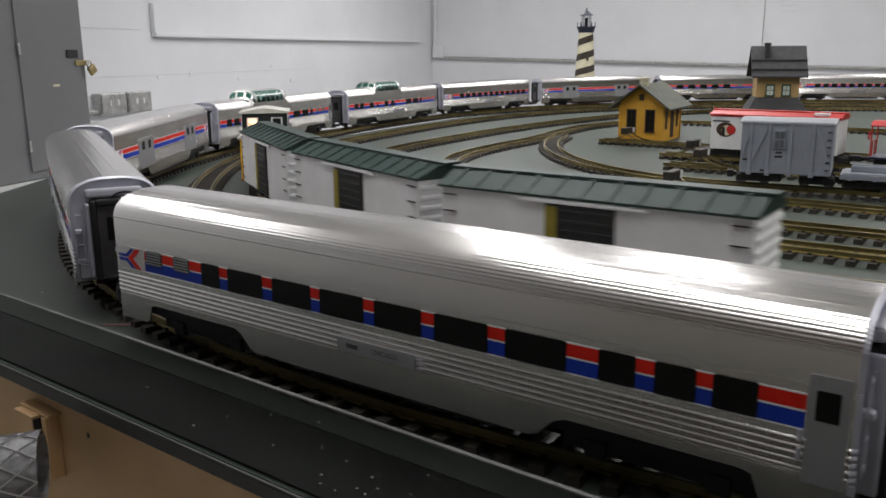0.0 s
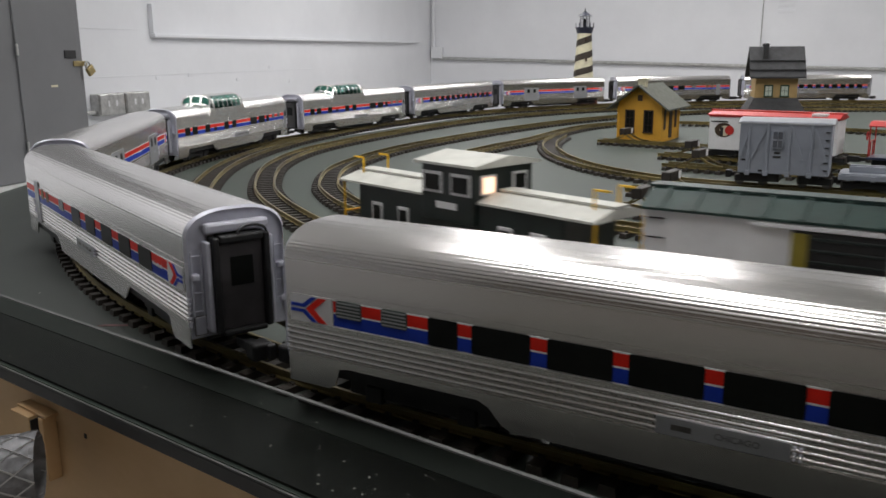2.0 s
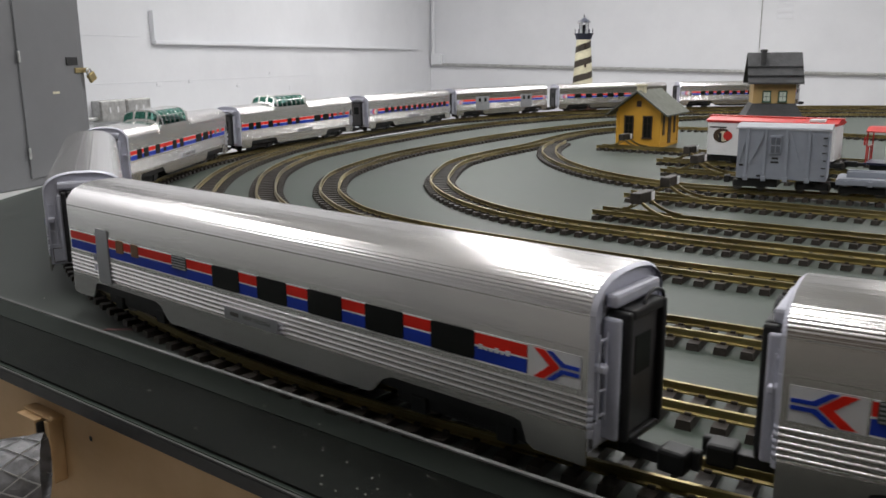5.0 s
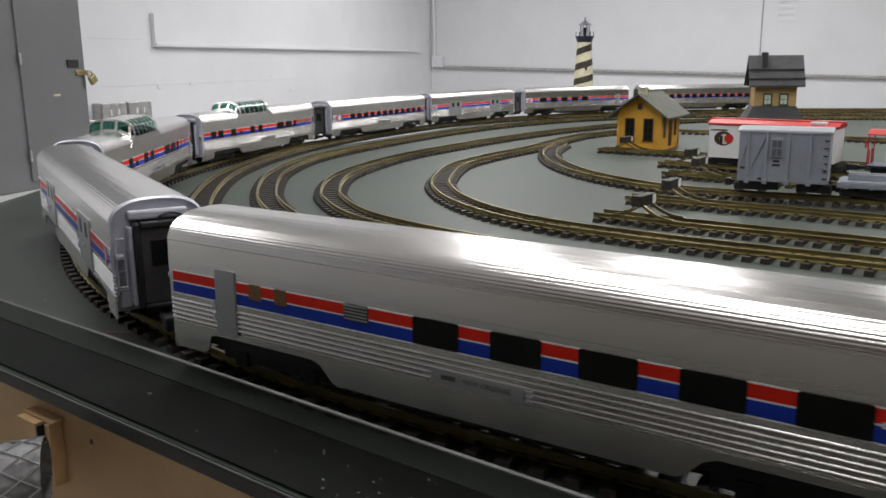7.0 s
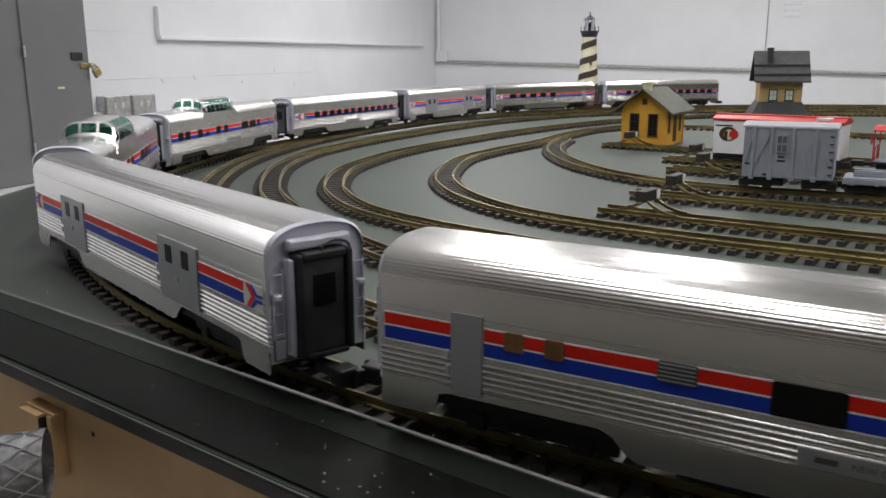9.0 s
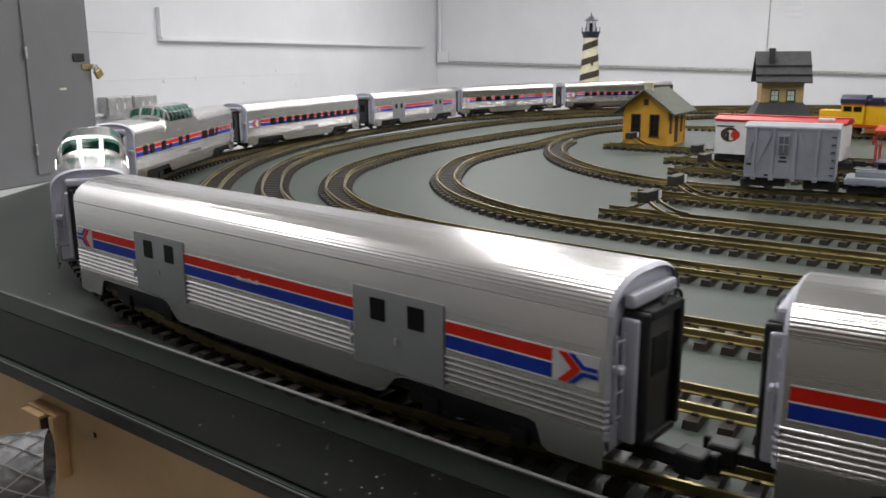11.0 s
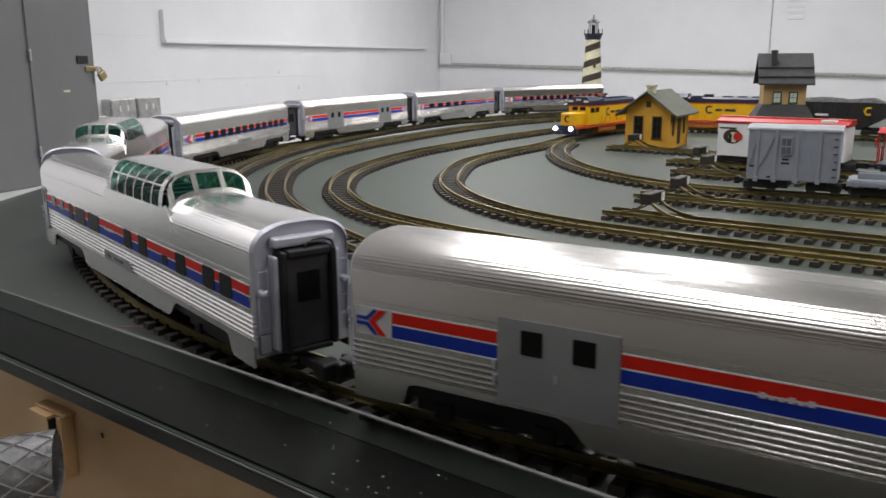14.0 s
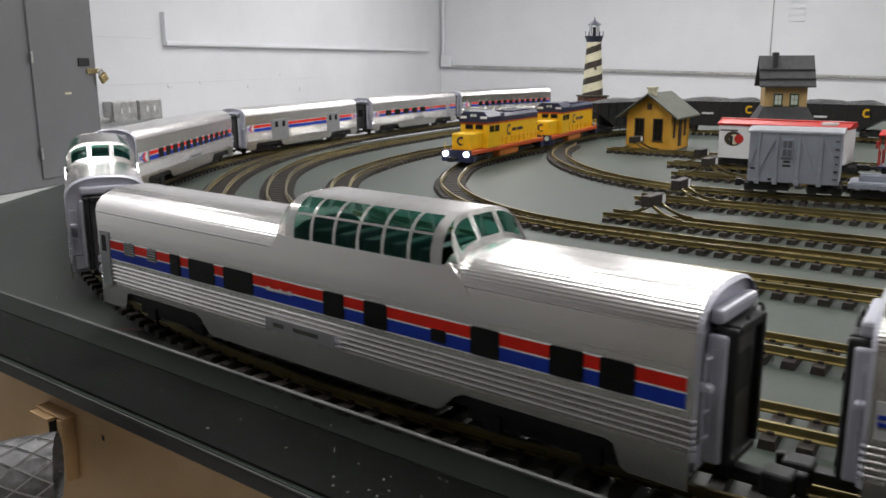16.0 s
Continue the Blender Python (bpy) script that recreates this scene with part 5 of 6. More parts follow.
def ring_mark(name, cx, cz, r, w, place, material, parent, gap=60):
    """An open ring, drawn as a plain shape."""
    out = []
    for i in range(17):
        a = radians(gap + (360 - 2 * gap) * i / 16)
        out.append((cx + r * math.cos(a), cz + r * math.sin(a)))
    for i in range(16, -1, -1):
        a = radians(gap + (360 - 2 * gap) * i / 16)
        out.append((cx + (r - w) * math.cos(a), cz + (r - w) * math.sin(a)))
    bm = bmesh.new()
    n = len(out)
    va = [bm.verts.new(place(u, v, 0)) for u, v in out]
    vb = [bm.verts.new(place(u, v, 0.0006)) for u, v in out]
    for i in range(16):
        j = n - 1 - i
        for vs in (va, vb):
            bm.faces.new((vs[i], vs[i + 1], vs[j - 1], vs[j]))
    return part(name, bm, material, parent)


def locomotive():
    t = thing("locomotive", "yellow diesel locomotive with navy roof and vermilion frame", "locomotive", "yellow diesel locomotives")
    ln = 0.56
    part("frame", boxes(((-ln / 2, -0.050, 0.046), (ln / 2, 0.050, 0.058)), bevel=0.002), VERMILION, t, "vermilion frame")
    for s in (-1, 1):
        part("pilot", prism([(-0.050, 0.026), (0.050, 0.026), (0.050, 0.062), (-0.050, 0.062)], lambda u, v, w: (s * (ln / 2 - 0.001 + w * 0.9), u, v), 0.008), NAVY, t, "navy pilot")
        part("step", boxes(((s * (ln / 2 - 0.018) - 0.012, -0.053, 0.026), (s * (ln / 2 - 0.018) + 0.012, -0.047, 0.045)), ((s * (ln / 2 - 0.018) - 0.012, 0.047, 0.026), (s * (ln / 2 - 0.018) + 0.012, 0.053, 0.045))), NAVY, t)
        axle_truck(t, s * 0.16, 0.048)
        small_coupler(t, s * (ln / 2 + 0.008), s)
        for y in (-0.044, -0.016, 0.016, 0.044):
            bm = bmesh.new()
            cyl(bm, (s * (ln / 2 - 0.004), y, 0.058), (s * (ln / 2 - 0.004), y, 0.085), 0.0014, 6)
            part("handrail_post", bm, YELLOW, t)
    hood = [(-0.034, 0.0585), (0.034, 0.0585), (0.034, 0.134), (-0.034, 0.134)]
    part("hood", prism(hood, lambda u, v, w: (-ln / 2 + 0.022 + w, u, v), 0.335), YELLOW, t, "yellow long hood")
    part("hood_top", prism([(-0.0345, 0.1345), (0.0345, 0.1345), (0.0345, 0.150), (0.026, 0.158), (-0.026, 0.158), (-0.0345, 0.150)], lambda u, v, w: (-ln / 2 + 0.022 + w, u, v), 0.335), NAVY, t, "navy hood top")
    cab = part("cab", boxes(((0.080, -0.050, 0.0585), (0.165, 0.050, 0.138)), bevel=0.002), YELLOW, t, "yellow cab")
    part("cab_roof", prism([(-0.052, 0.1385), (0.052, 0.1385), (0.052, 0.156), (0.034, 0.172), (-0.034, 0.172), (-0.052, 0.156)], lambda u, v, w: (0.076 + w, u, v), 0.094), NAVY, t, "navy cab roof")
    part("red_line", boxes(((-ln / 2 + 0.021, -0.0352, 0.130), (0.0795, 0.0352, 0.1342))), VERMILION, t, "vermilion dividing line")
    part("cab_line", boxes(((0.0795, -0.0506, 0.132), (0.1656, 0.0506, 0.1384))), VERMILION, cab)
    part("nose", boxes(((0.1655, -0.033, 0.0585), (ln / 2 - 0.026, 0.033, 0.110)), bevel=0.004), YELLOW, t, "yellow short nose")
    for y in (-0.036, 0.036):
        part("number_board", boxes(((0.1705, y - 0.011, 0.150), (0.1725, y + 0.011, 0.158))), WHITE, t)
    for y in (-0.006, 0.006):
        bm = bmesh.new()
        cyl(bm, (0.168, y, 0.160), (0.1735, y, 0.160), 0.0048, 12)
        part("headlamp", bm, LIT_PANE, t)
    for y in (-0.036, 0.036):
        bm = bmesh.new()
        cyl(bm, (ln / 2 + 0.004, y, 0.050), (ln / 2 + 0.0105, y, 0.050), 0.0085, 16)
        part("ditch_lamp", bm, HEADLAMP, t, "glowing ditch lamp")
    for sy in (-1, 1):
        for a, b in ((0.088, 0.118), (0.126, 0.156)):
            part("cab_window", boxes(((a, sy * 0.0505 - 0.0008, 0.108), (b, sy * 0.0505 + 0.0008, 0.128))), PANE, cab)
        y = sy * 0.0345
        ring_mark("ring_mark", -0.02, 0.104, 0.018, 0.007, lambda u, v, w: (u if sy < 0 else -0.04 - u, y + sy * w, v), NAVY, t, 50)
        for k, (a, b) in enumerate(((-0.075, -0.045), (-0.13, -0.085))):
            part("lettering_bar", boxes(((a, y - 0.0006, 0.098), (b, y + 0.0006, 0.108))), NAVY, t)
        for k in range(9):
            xx = -ln / 2 + 0.04 + k * 0.034
            part("hood_door_seam", boxes(((xx, y - 0.0004, 0.062), (xx + 0.001, y + 0.0004, 0.092))), ORANGE, t)
        part("side_rail", boxes(((-ln / 2 + 0.01, sy * 0.048 - 0.001, 0.084), (0.075, sy * 0.048 + 0.001, 0.086))), YELLOW, t)
        for k in range(7):
            xx = -ln / 2 + 0.012 + k * 0.05
            part("handrail_post", boxes(((xx, sy * 0.048 - 0.001, 0.058), (xx + 0.002, sy * 0.048 + 0.001, 0.084))), YELLOW, t)
        part("fuel_tank", boxes(((-0.075, min(sy * 0.012, sy * 0.046), 0.024), (0.075, max(sy * 0.012, sy * 0.046), 0.045)), bevel=0.004), ORANGE, t, "orange fuel tank side")
    for y in (-0.018, 0.018):
        part("windscreen", boxes(((0.1655, y - 0.013, 0.117), (0.1668, y + 0.013, 0.131))), PANE, cab)
    ring_mark("ring_mark", 0.0, 0.086, 0.014, 0.006, lambda u, v, w: (ln / 2 - 0.0255 + w, u, v), NAVY, t, 50)
    for k in range(3):
        bm = bmesh.new()
        cyl(bm, (-0.21 + k * 0.06, 0, 0.1582), (-0.21 + k * 0.06, 0, 0.163), 0.022, 18)
        part("roof_fan", bm, NAVY, t)
    part("exhaust", boxes(((-0.03, -0.01, 0.1582), (0.01, 0.01, 0.170)), bevel=0.002), BLACK, t)
    part("dynamic_brake", boxes(((0.015, -0.036, 0.137), (0.065, 0.036, 0.164)), bevel=0.004), NAVY, t)
    return t


def hopper():
    t = thing("coal_hopper", "black hopper car heaped with coal", "freight car", "coal hopper cars")
    ln, half = 0.42, 0.050
    out = [(-ln / 2, 0.150), (-ln / 2, 0.110), (-0.10, 0.045), (0.10, 0.045), (ln / 2, 0.110), (ln / 2, 0.150)]
    part("body", prism(out, lambda u, v, w: (u, -half + w, v), 2 * half), BLACK, t, "black hopper body")
    part("sill", boxes(((-ln / 2, -0.02, 0.042), (ln / 2, 0.02, 0.052))), BLACK, t)
    for k in range(9):
        x = -ln / 2 + 0.02 + k * (ln - 0.04) / 8
        zb = 0.05 if abs(x) < 0.1 else 0.045 + (abs(x) - 0.1) / (ln / 2 - 0.1) * 0.065
        for sy in (-1, 1):
            part("side_rib", boxes(((x - 0.003, min(sy * half, sy * (half + 0.003)), zb), (x + 0.003, max(sy * half, sy * (half + 0.003)), 0.150))), BLACK, t)
    bm = bmesh.new()
    nx, ny = 42, 11
    grid = []
    for i in range(nx + 1):
        row = []
        for j in range(ny + 1):
            x, y = -ln / 2 + 0.006 + (ln - 0.012) * i / nx, -half + 0.003 + (2 * half - 0.006) * j / ny
            heap = 0.020 * (1 - (2 * j / ny - 1) ** 2) * (0.65 + 0.35 * abs(math.sin(2.2 * math.pi * (i / nx) + 0.4))) * min(1, 6 * min(i / nx, 1 - i / nx))
            row.append(bm.verts.new((x, y, 0.147 + heap + random.uniform(-0.0018, 0.0018))))
        grid.append(row)
    for i in range(nx):
        for j in range(ny):
            bm.faces.new((grid[i][j], grid[i + 1][j], grid[i + 1][j + 1], grid[i][j + 1]))
    part("coal_heap", bm, COAL, t, "heaped coal load")
    for s in (-1, 1):
        for y in (-0.046, 0.046):
            bm = bmesh.new()
            cyl(bm, (s * (ln / 2 - 0.004), y, 0.046), (s * (ln / 2 - 0.004), y, 0.110), 0.002, 6)
            part("end_post", bm, BLACK, t)
        axle_truck(t, s * 0.15)
        small_coupler(t, s * ln / 2, s)
        y = s * (half + 0.0034)
        ring_mark("ring_mark", -0.13, 0.118, 0.017, 0.007, lambda u, v, w: (u if s < 0 else -0.26 - u, y + s * w, v), YELLOW, t, 50)
        part("lettering_bar", boxes(((0.02, y - 0.0004, 0.095), (0.07, y + 0.0004, 0.103))), WHITE, t)
    return t


loco = locomotive()
hop = hopper()
second = copy_thing(loco, Matrix.Identity(4))
for o in second.children_recursive:
    if o.name.startswith("ditch_lamp"):
        o.data = o.data.copy()
        o.data.materials[0] = LIT_PANE
        o["label"] = "unlit ditch lamp"
coal_train = [(0.285, 0.34, loco), (0.885, 0.34, second)]
for i in range(4):
    coal_train.append((1.43 + 0.475 * i, 0.30, hop if i == 0 else copy_thing(hop, Matrix.Identity(4))))


# ---- standing cars and bumpers ----
def bumper():
    t = thing("track_bumper", "curved brass rail bumper with dark wooden beam", "track bumper", "track bumpers")
    part("beam", boxes(((-0.011, -0.034, 0.040), (0.011, 0.034, 0.062)), bevel=0.002), TIE, t, "dark wooden beam")
    part("target", boxes(((0.0112, 0.016, 0.043), (0.0126, 0.030, 0.060))), WHITE, t, "white target plate")
    for sy in (-1, 1):
        for nm, x0, rise, power in (("bent_rail", 0.075, 0.030, 2.2), ("brace_rail", -0.055, 0.028, 2.0)):
            bm = bmesh.new()
            prev = None
            for i in range(9):
                f = i / 8
                c = Vector((x0 * (1 - f), sy * GAUGE / 2 * (1 - 0.15 * f), 0.0186 + rise * f**power))
                ring = [bm.verts.new((c.x + (0.0012 * v if abs(x0) else 0), c.y + 0.0022 * u, c.z + 0.0026 * v)) for u, v in ((-1, -1), (1, -1), (1, 1), (-1, 1))]
                if prev:
                    for j in range(4):
                        bm.faces.new((prev[j], prev[(j + 1) % 4], ring[(j + 1) % 4], ring[j]))
                else:
                    bm.faces.new(ring)
                prev = ring
            bm.faces.new(prev[::-1])
            part(nm, bm, BRASS, t)
    return t


first = None
for line in (SIDING_A, SIDING_B, SIDING_C, SIDING_E, SIDING_D):
    p, d = line.at(0.10), line.way(0.10)
    m = pose(p.x, p.y, 0, 0, 0, math.degrees(math.atan2(d.y, d.x)))
    if first is None:
        first = bumper()
        first.matrix_basis = m
    else:
        copy_thing(first, m)


def outfit_car():
    t = thing("work_car", "blue-grey wood-braced work car with small window", "freight car")
    ln, half, z0, z1 = 0.225, 0.050, 0.045, 0.150
    part("body", boxes(((-ln / 2, -half, z0), (ln / 2, half, z1)), bevel=0.0012), GREY_CAR, t)
    part("roof", shallow_roof(ln + 0.010, half, z1 - 0.002, z1 + 0.005, 0.002), mat("pale_grey_roof", (0.33, 0.345, 0.37), 0.6, 0, 0.08, 30), t, "pale grey roof")
    for sy in (-1, 1):
        y = sy * (half + 0.0015)
        for x in (-0.088, -0.042, 0.012, 0.066):
            part("post", boxes(((x - 0.0035, y - 0.002, z0 + 0.002), (x + 0.0035, y + 0.002, z1 - 0.004)), bevel=0.0006), GREY_CAR, t)
            part("post_foot", boxes(((x - 0.006, y - 0.003, z0 - 0.004), (x + 0.006, y + 0.003, z0 + 0.006)), bevel=0.001), GREY_CAR, t)
        for xa, za, xb, zb in ((-0.108, 0.08, -0.090, 0.14), (-0.082, 0.075, -0.046, 0.14), (0.016, 0.14, 0.046, 0.075), (0.070, 0.14, 0.104, 0.075)):
            part("diagonal_brace", prism([(xa - 0.0035, za), (xa + 0.0035, za), (xb + 0.0035, zb), (xb - 0.0035, zb)], lambda u, v, w: (u, y - 0.0016 + w, v), 0.0032), GREY_CAR, t)
        f = part("window_frame", boxes(((-0.030, y - 0.002, 0.096), (-0.002, y + 0.002, 0.134)), bevel=0.0008), GREY_CAR, t)
        for i in range(2):
            for j in range(2):
                part("pane", boxes(((-0.0275 + i * 0.0125, y - 0.0028, 0.099 + j * 0.017), (-0.017 + i * 0.0125, y + 0.0028, 0.113 + j * 0.017))), mat("smoky_pane", (0.10, 0.11, 0.13), 0.2) if (sy, i, j) == (-1, 0, 0) else bpy.data.materials["smoky_pane"], f)
        for a, b, z in ((-0.024, -0.008, 0.086), (-0.026, -0.006, 0.078), (-0.106, -0.094, 0.070), (-0.06, -0.05, 0.049)):
            part("lettering_bar", boxes(((a, sy * (half + 0.0002) - 0.0004, z), (b, sy * (half + 0.0002) + 0.0004, z + 0.004))), BLACK, t)
        for k in range(6):
            part("grab_iron", boxes(((0.0985, y - 0.0012, 0.056 + k * 0.015), (0.1085, y + 0.0012, 0.058 + k * 0.015))), BLACK, t)
    part("underframe", boxes(((-ln / 2 + 0.005, -0.04, 0.028), (ln / 2 - 0.12, 0.04, 0.0445))), BLACK, t)
    for s in (-1, 1):
        axle_truck(t, s * 0.08, 0.03)
        small_coupler(t, s * ln / 2, s)
    return t


def flat_car():
    t = thing("flat_car", "blue-grey flat car coupled behind the work car", "freight car")
    part("deck", boxes(((-0.17, -0.050, 0.046), (0.17, 0.050, 0.058)), bevel=0.0015), GREY_CAR, t)
    for k in range(16):
        x = -0.165 + k * 0.0206
        part("deck_plank", boxes(((x, -0.049, 0.0582), (x + 0.0196, 0.049, 0.0602))), GREY_CAR, t)
    for sy in (-1, 1):
        for k in range(7):
            x = -0.15 + k * 0.05
            part("stake_pocket", boxes(((x - 0.004, sy * 0.052 - 0.002, 0.045), (x + 0.004, sy * 0.052 + 0.002, 0.056))), GREY_CAR, t)
    part("crane_boom", boxes(((-0.15, -0.02, 0.0605), (0.12, -0.012, 0.074)), ((-0.15, 0.012, 0.0605), (0.12, 0.02, 0.074))), GREY_CAR, t)
    for s in (-1, 1):
        axle_truck(t, s * 0.115)
        small_coupler(t, s * 0.17, s)
    return t


def reefer():
    t = thing("refrigerator_car", "white refrigerator car with bright red roof and round emblem", "freight car")
    ln, half, z0, z1 = 0.350, 0.050, 0.045, 0.146
    part("body", boxes(((-ln / 2, -half, z0), (ln / 2, half, z1)), bevel=0.0012), WHITE, t)
    part("roof", shallow_roof(ln + 0.010, half, z1 + 0.0005, z1 + 0.009), REEFER_RED, t, "bright red roof")
    part("fascia", boxes(((-ln / 2 - 0.002, -half - 0.002, z1 - 0.006), (ln / 2 + 0.002, half + 0.002, z1 - 0.0005))), REEFER_RED, t)
    part("running_board", boxes(((-ln / 2 - 0.01, -0.014, z1 + 0.0095), (ln / 2 + 0.01, 0.014, z1 + 0.0125))), REEFER_RED, t)
    for sy in (-1, 1):
        y = sy * (half + 0.0006)
        x = -0.132
        bm = bmesh.new()
        cyl(bm, (x, y - 0.0006, 0.102), (x, y + 0.0006, 0.102), 0.021, 28)
        for v in bm.verts:
            v.co.x = x + (v.co.x - x) * 1.25
        em = part("emblem", bm, HOUSE_TRIM, t, "oval brown emblem")
        bm = bmesh.new()
        cyl(bm, (x + 0.004, y - 0.0012, 0.100), (x + 0.004, y + 0.0012, 0.100), 0.015, 24)
        part("emblem_field", bm, CREAM, em)
        bm = bmesh.new()
        cyl(bm, (x + 0.017, y - 0.0018, 0.102), (x + 0.017, y + 0.0018, 0.102), 0.013, 24)
        part("emblem_mark", bm, REEFER_RED, em)
        part("emblem_mark", boxes(((x - 0.010, y - 0.0018, 0.086), (x - 0.001, y + 0.0018, 0.110)), bevel=0.0005), BLACK, em)
        part("lettering_bar", boxes(((-0.17, y - 0.0004, 0.124), (-0.12, y + 0.0004, 0.128))), BLACK, t)
        for a, b, z in ((-0.08, -0.02, 0.066), (-0.08, -0.03, 0.058), (0.09, 0.16, 0.11), (0.09, 0.14, 0.10)):
            part("lettering_bar", boxes(((a, y - 0.0004, z), (b, y + 0.0004, z + 0.004))), HOUSE_TRIM, t)
        for k in range(5):
            part("grab_iron", boxes(((ln / 2 - 0.022, y - 0.0015, 0.055 + k * 0.017), (ln / 2 - 0.006, y + 0.0015, 0.057 + k * 0.017))), WHITE, t)
        part("ice_hatch", boxes(((ln / 2 - 0.07, min(sy * 0.018, sy * 0.045), z1 + 0.003), (ln / 2 - 0.03, max(sy * 0.018, sy * 0.045), z1 + 0.011)), bevel=0.001), WHITE, t)
    part("underframe", boxes(((-ln / 2 + 0.01, -0.04, 0.034), (ln / 2 - 0.01, 0.04, 0.0445))), BLACK, t)
    for s in (-1, 1):
        axle_truck(t, s * 0.15)
        small_coupler(t, s * ln / 2, s)
    return t


def red_caboose():
    t = thing("bobber_caboose", "white car with red roof and red end railings", "freight car")
    ln, half, z0, z1 = 0.34, 0.048, 0.046, 0.128
    part("body", boxes(((-ln / 2 + 0.05, -half, z0 + 0.002), (ln / 2, half, z1)), bevel=0.0012), WHITE, t)
    part("roof", prism([(-half - 0.003, z1 + 0.0005), (half + 0.003, z1 + 0.0005), (half + 0.003, z1 + 0.003), (0.02, z1 + 0.013), (-0.02, z1 + 0.013), (-half - 0.003, z1 + 0.003)], lambda u, v, w: (-ln / 2 + w, u, v), ln), REEFER_RED, t, "red roof")
    part("platform", boxes(((-ln / 2, -half, 0.042), (ln / 2 - 0.002, half, 0.0475))), NAVY, t, "navy platform")
    for y in (-0.045, -0.02, 0.02, 0.045):
        bm = bmesh.new()
        cyl(bm, (-ln / 2 + 0.004, y, 0.048), (-ln / 2 + 0.004, y, z1 if abs(y) > 0.04 else 0.088), 0.0018, 6)
        part("railing_post", bm, REEFER_RED, t)
    bm = bmesh.new()
    cyl(bm, (-ln / 2 + 0.004, -0.045, 0.088), (-ln / 2 + 0.004, 0.045, 0.088), 0.0018, 6)
    part("railing", bm, REEFER_RED, t)
    bm = bmesh.new()
    for i in range(10):
        a0, a1 = 2 * math.pi * i / 10, 2 * math.pi * (i + 1) / 10
        cyl(bm, (-ln / 2 - 0.004, -0.03 + 0.011 * math.cos(a0), 0.103 + 0.011 * math.sin(a0)), (-ln / 2 - 0.004, -0.03 + 0.011 * math.cos(a1), 0.103 + 0.011 * math.sin(a1)), 0.0015, 6)
    part("brake_wheel", bm, REEFER_RED, t)
    for s in (-1, 1):
        axle_truck(t, s * 0.11)
        small_coupler(t, s * ln / 2, s)
    return t


def park(ob, line, s, wheelbase, flip=True):
    ob.matrix_basis = line.carry(s, wheelbase) @ (pose(0, 0, 0, 0, 0, 180) if flip else Matrix.Identity(4))
    return ob


def s_near(line, x, y):
    return float(line.s[np.argmin(np.hypot(line.q[:, 0] - x, line.q[:, 1] - y))])


park(squeeze(outfit_car(), 0.86, 1.13), SIXTH, s_near(SIXTH, 0.81, 1.93) - 0.012, 0.16)
park(flat_car(), SIXTH, s_near(SIXTH, 0.81, 1.93) + 0.275, 0.23)
park(reefer(), SIDING_E, s_near(SIDING_E, 0.955, 2.42), 0.28)
park(red_caboose(), SIDING_E, s_near(SIDING_E, 0.955, 2.42) + 0.42, 0.22)


# ---- dust and marks on the table ----
flake_v, flake_f = [], []
for i in range(56):
    k, w = random.uniform(0.85, 1.5), random.uniform(0.015, 0.10)
    if i > 30:
        k, w = random.uniform(0.5, 2.2), random.uniform(0.01, 0.2)
    p = EDGE_A + EDGE_WAY * k + EDGE_IN * w
    r = random.uniform(0.0006, 0.0017)
    n = len(flake_v)
    for a in range(5):
        t = a * 1.2566 + random.uniform(-0.4, 0.4)
        flake_v.append((p.x + r * math.cos(t), p.y + r * math.sin(t), 0.0026))
    flake_v.append((p.x, p.y, 0.0036))
    flake_f += [(n + a, n + (a + 1) % 5, n + 5) for a in range(5)]
me = bpy.data.meshes.new("dust_flakes")
me.from_pydata(flake_v, [], flake_f)
me.materials.append(SNOW)
tagged(new("dust_flakes", me), "pale dust flakes lying on the table edge", "dust", kind="stuff")
scuff = part("scuff_mark", prism([(-0.425, 0.985), (-0.365, 0.985), (-0.363, 0.990), (-0.42, 0.992)], lambda u, v, w: (u, v, 0.0012 + w), 0.0008), mat("faded_red_paint", (0.11, 0.045, 0.045), 0.6, 0, 0.4, 30))
tagged(scuff, "faint red paint scuff on the tabletop", "paint mark")


# ---- motion of the trains ----
TRAIN_T = [0.0, 1.5, 2.5, 3.5, 6.5, 7.5, 8.5, 11.5, 12.0, 13.0, 14.0, 15.0, 16.0]
TRAIN_S = [0.7379, 0.5105, 0.3722, 0.2272, -0.1887, -0.323, -0.4624, -0.9378, -1.0237, -1.1899, -1.3697, -1.5733, -1.775]
CAR_AT = {-2: -1.7534, -1: -0.8808, 0: 0.0000, 1: 0.8687, 2: 1.7310, 3: 2.6065, 4: 3.4841, 5: 4.3587, 6: 5.2303, 7: 6.1013}
OUTER_ZERO = 2.8005


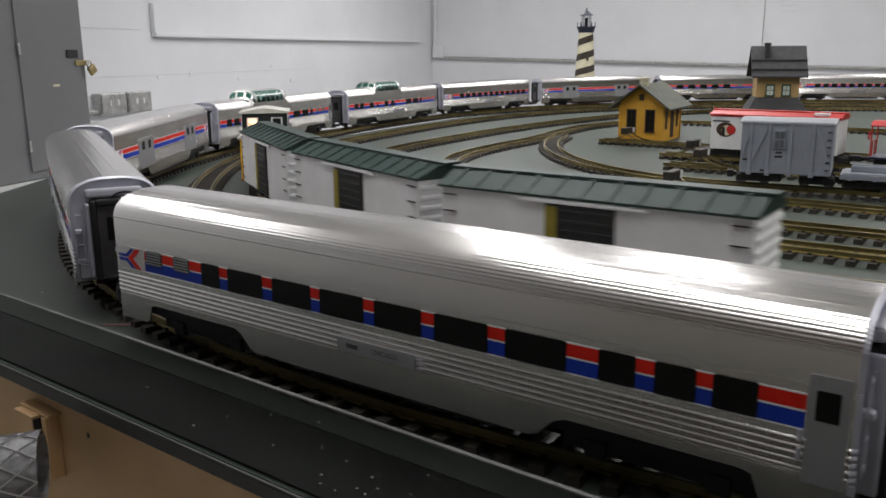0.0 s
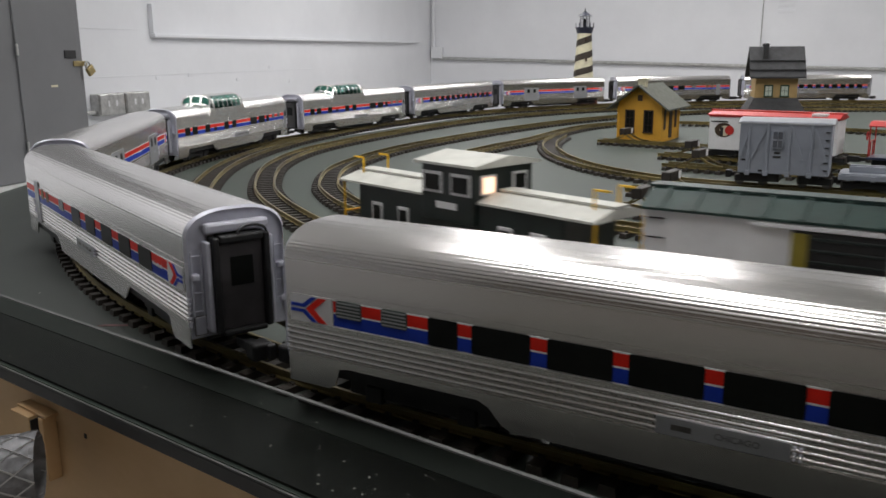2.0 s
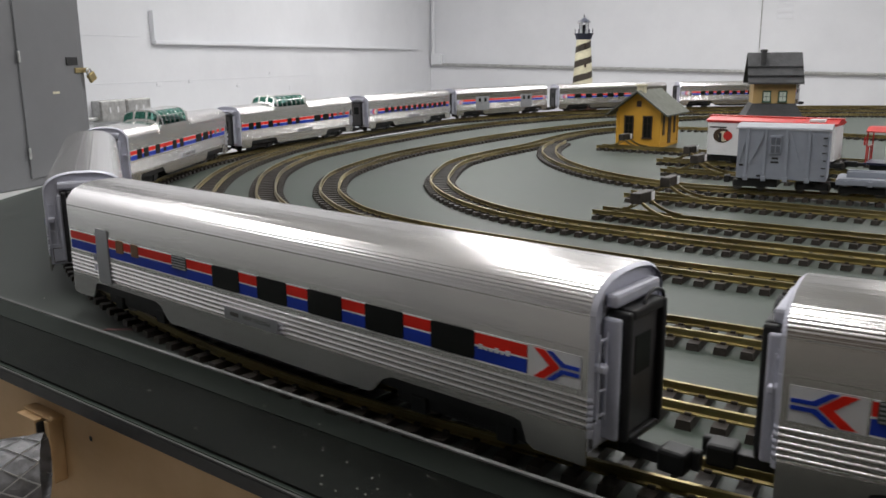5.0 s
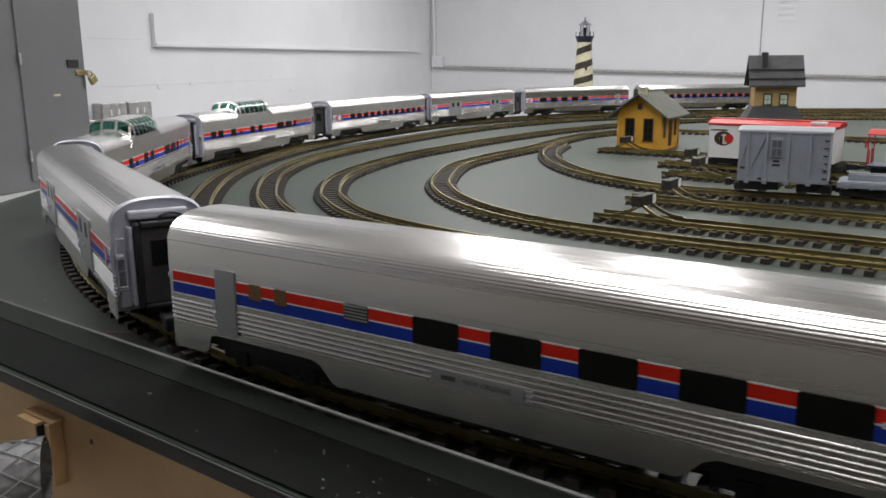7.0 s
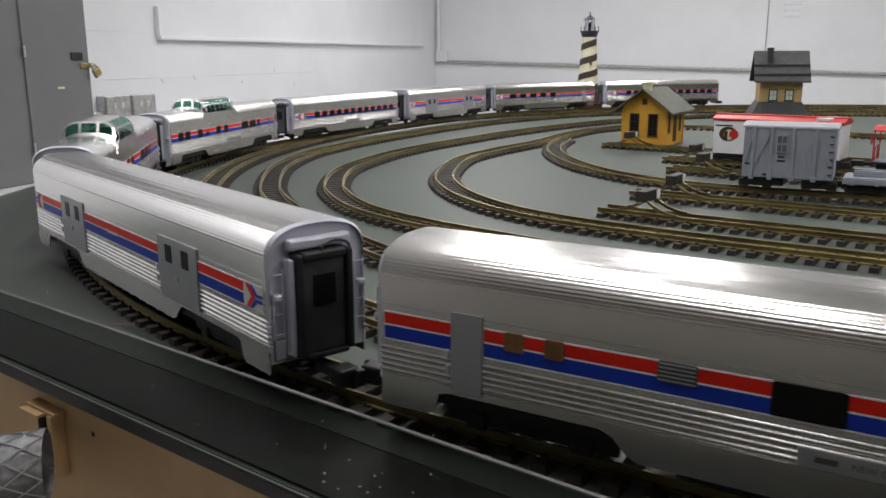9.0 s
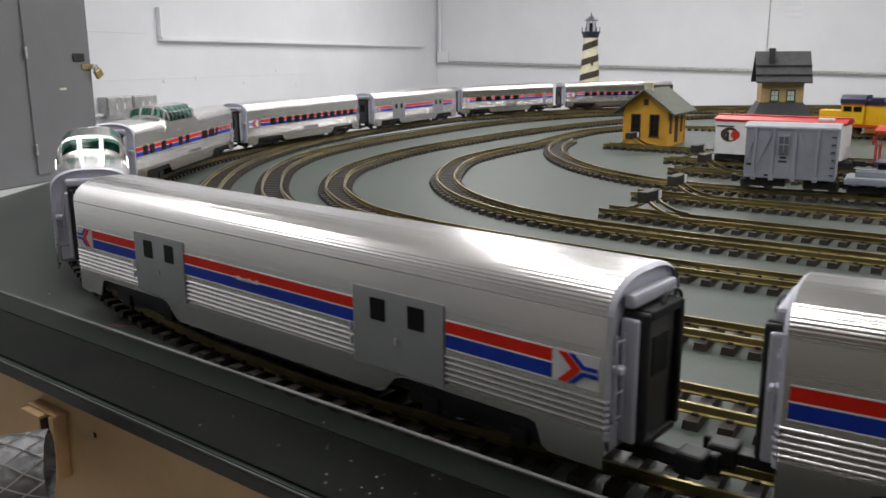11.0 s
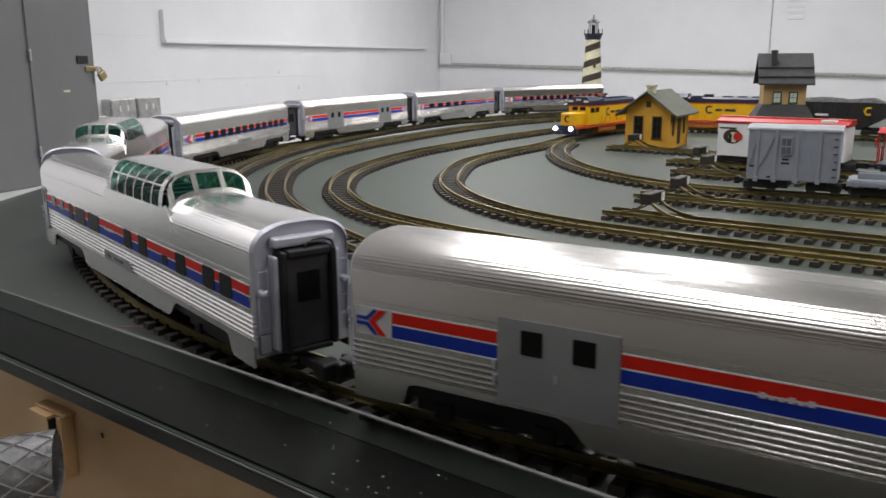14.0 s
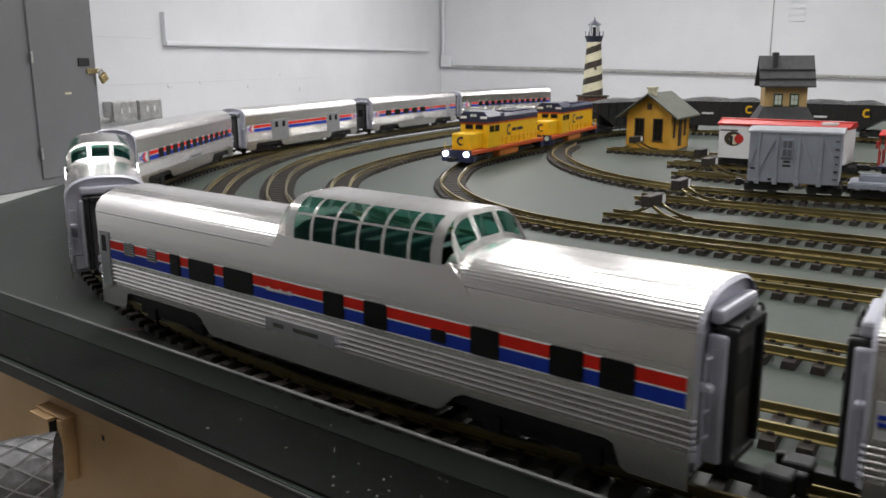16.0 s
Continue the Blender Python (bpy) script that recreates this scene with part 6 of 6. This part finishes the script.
def glide(t, ts, vs):
    """Smooth value at t through (ts, vs)."""
    i = min(max(int(np.searchsorted(ts, t)) - 1, 0), len(ts) - 2)

    def slope(j):
        a, b = max(j - 1, 0), min(j + 1, len(ts) - 1)
        return (vs[b] - vs[a]) / (ts[b] - ts[a])

    h = ts[i + 1] - ts[i]
    u = (t - ts[i]) / h
    return (2 * u**3 - 3 * u**2 + 1) * vs[i] + (u**3 - 2 * u**2 + u) * h * slope(i) + (-2 * u**3 + 3 * u**2) * vs[i + 1] + (u**3 - u**2) * h * slope(i + 1)


def motions():
    times = [i * 0.5 for i in range(33)]
    for k, car in train:
        walk(car, [(t, OUTER.carry(OUTER_ZERO + glide(t, TRAIN_T, TRAIN_S) + CAR_AT[k] + CAR / 2, CAR * 0.66)) for t in times])
    CABOOSE_T = [0.0, 1.0, 2.0, 2.8, 3.6, 4.6, 6.0, 8.0, 12.0, 16.0]
    CABOOSE_S = [5.245, 4.645, 4.075, 3.56, 3.08, 2.60, 2.35, 2.28, 2.27, 2.26]
    for offset, wheelbase, car in freight:
        walk(car, [(t, THIRD.carry(glide(t, CABOOSE_T, CABOOSE_S) - offset, wheelbase)) for t in times])
    LOCO_T = [0.0, 4.0, 8.0, 11.3, 12.0, 13.0, 14.0, 15.0, 16.0]
    LOCO_S = [8.6, 8.2, 7.35, 6.12, 5.80, 5.36, 4.89, 4.385, 3.93]
    for offset, wheelbase, car in coal_train:
        walk(car, [(t, FIFTH.carry(glide(t, LOCO_T, LOCO_S) + offset, wheelbase)) for t in times])

lay_track(OUTER, "outermost brass track with dark plastic ties", (1.9, 6.0))
lay_track(SECOND, "second brass track with dark plastic ties", (1.6, 3.4))
lay_track(THIRD, "third brass track with dark plastic ties", (1.6, 4.6))
lay_track(FOURTH, "fourth brass track with dark plastic ties", (1.3, 4.6))
lay_track(FIFTH, "inner brass track with dark plastic ties", (1.2, 4.6))
lay_track(SIXTH, "curving brass spur track with dark ties", (0.2, 2.6))
for sid in (SIDING_A, SIDING_B, SIDING_C, SIDING_D, SIDING_E):
    lay_track(sid, "straight brass siding track ending at a bumper", (0.0, 1.4))
motions()
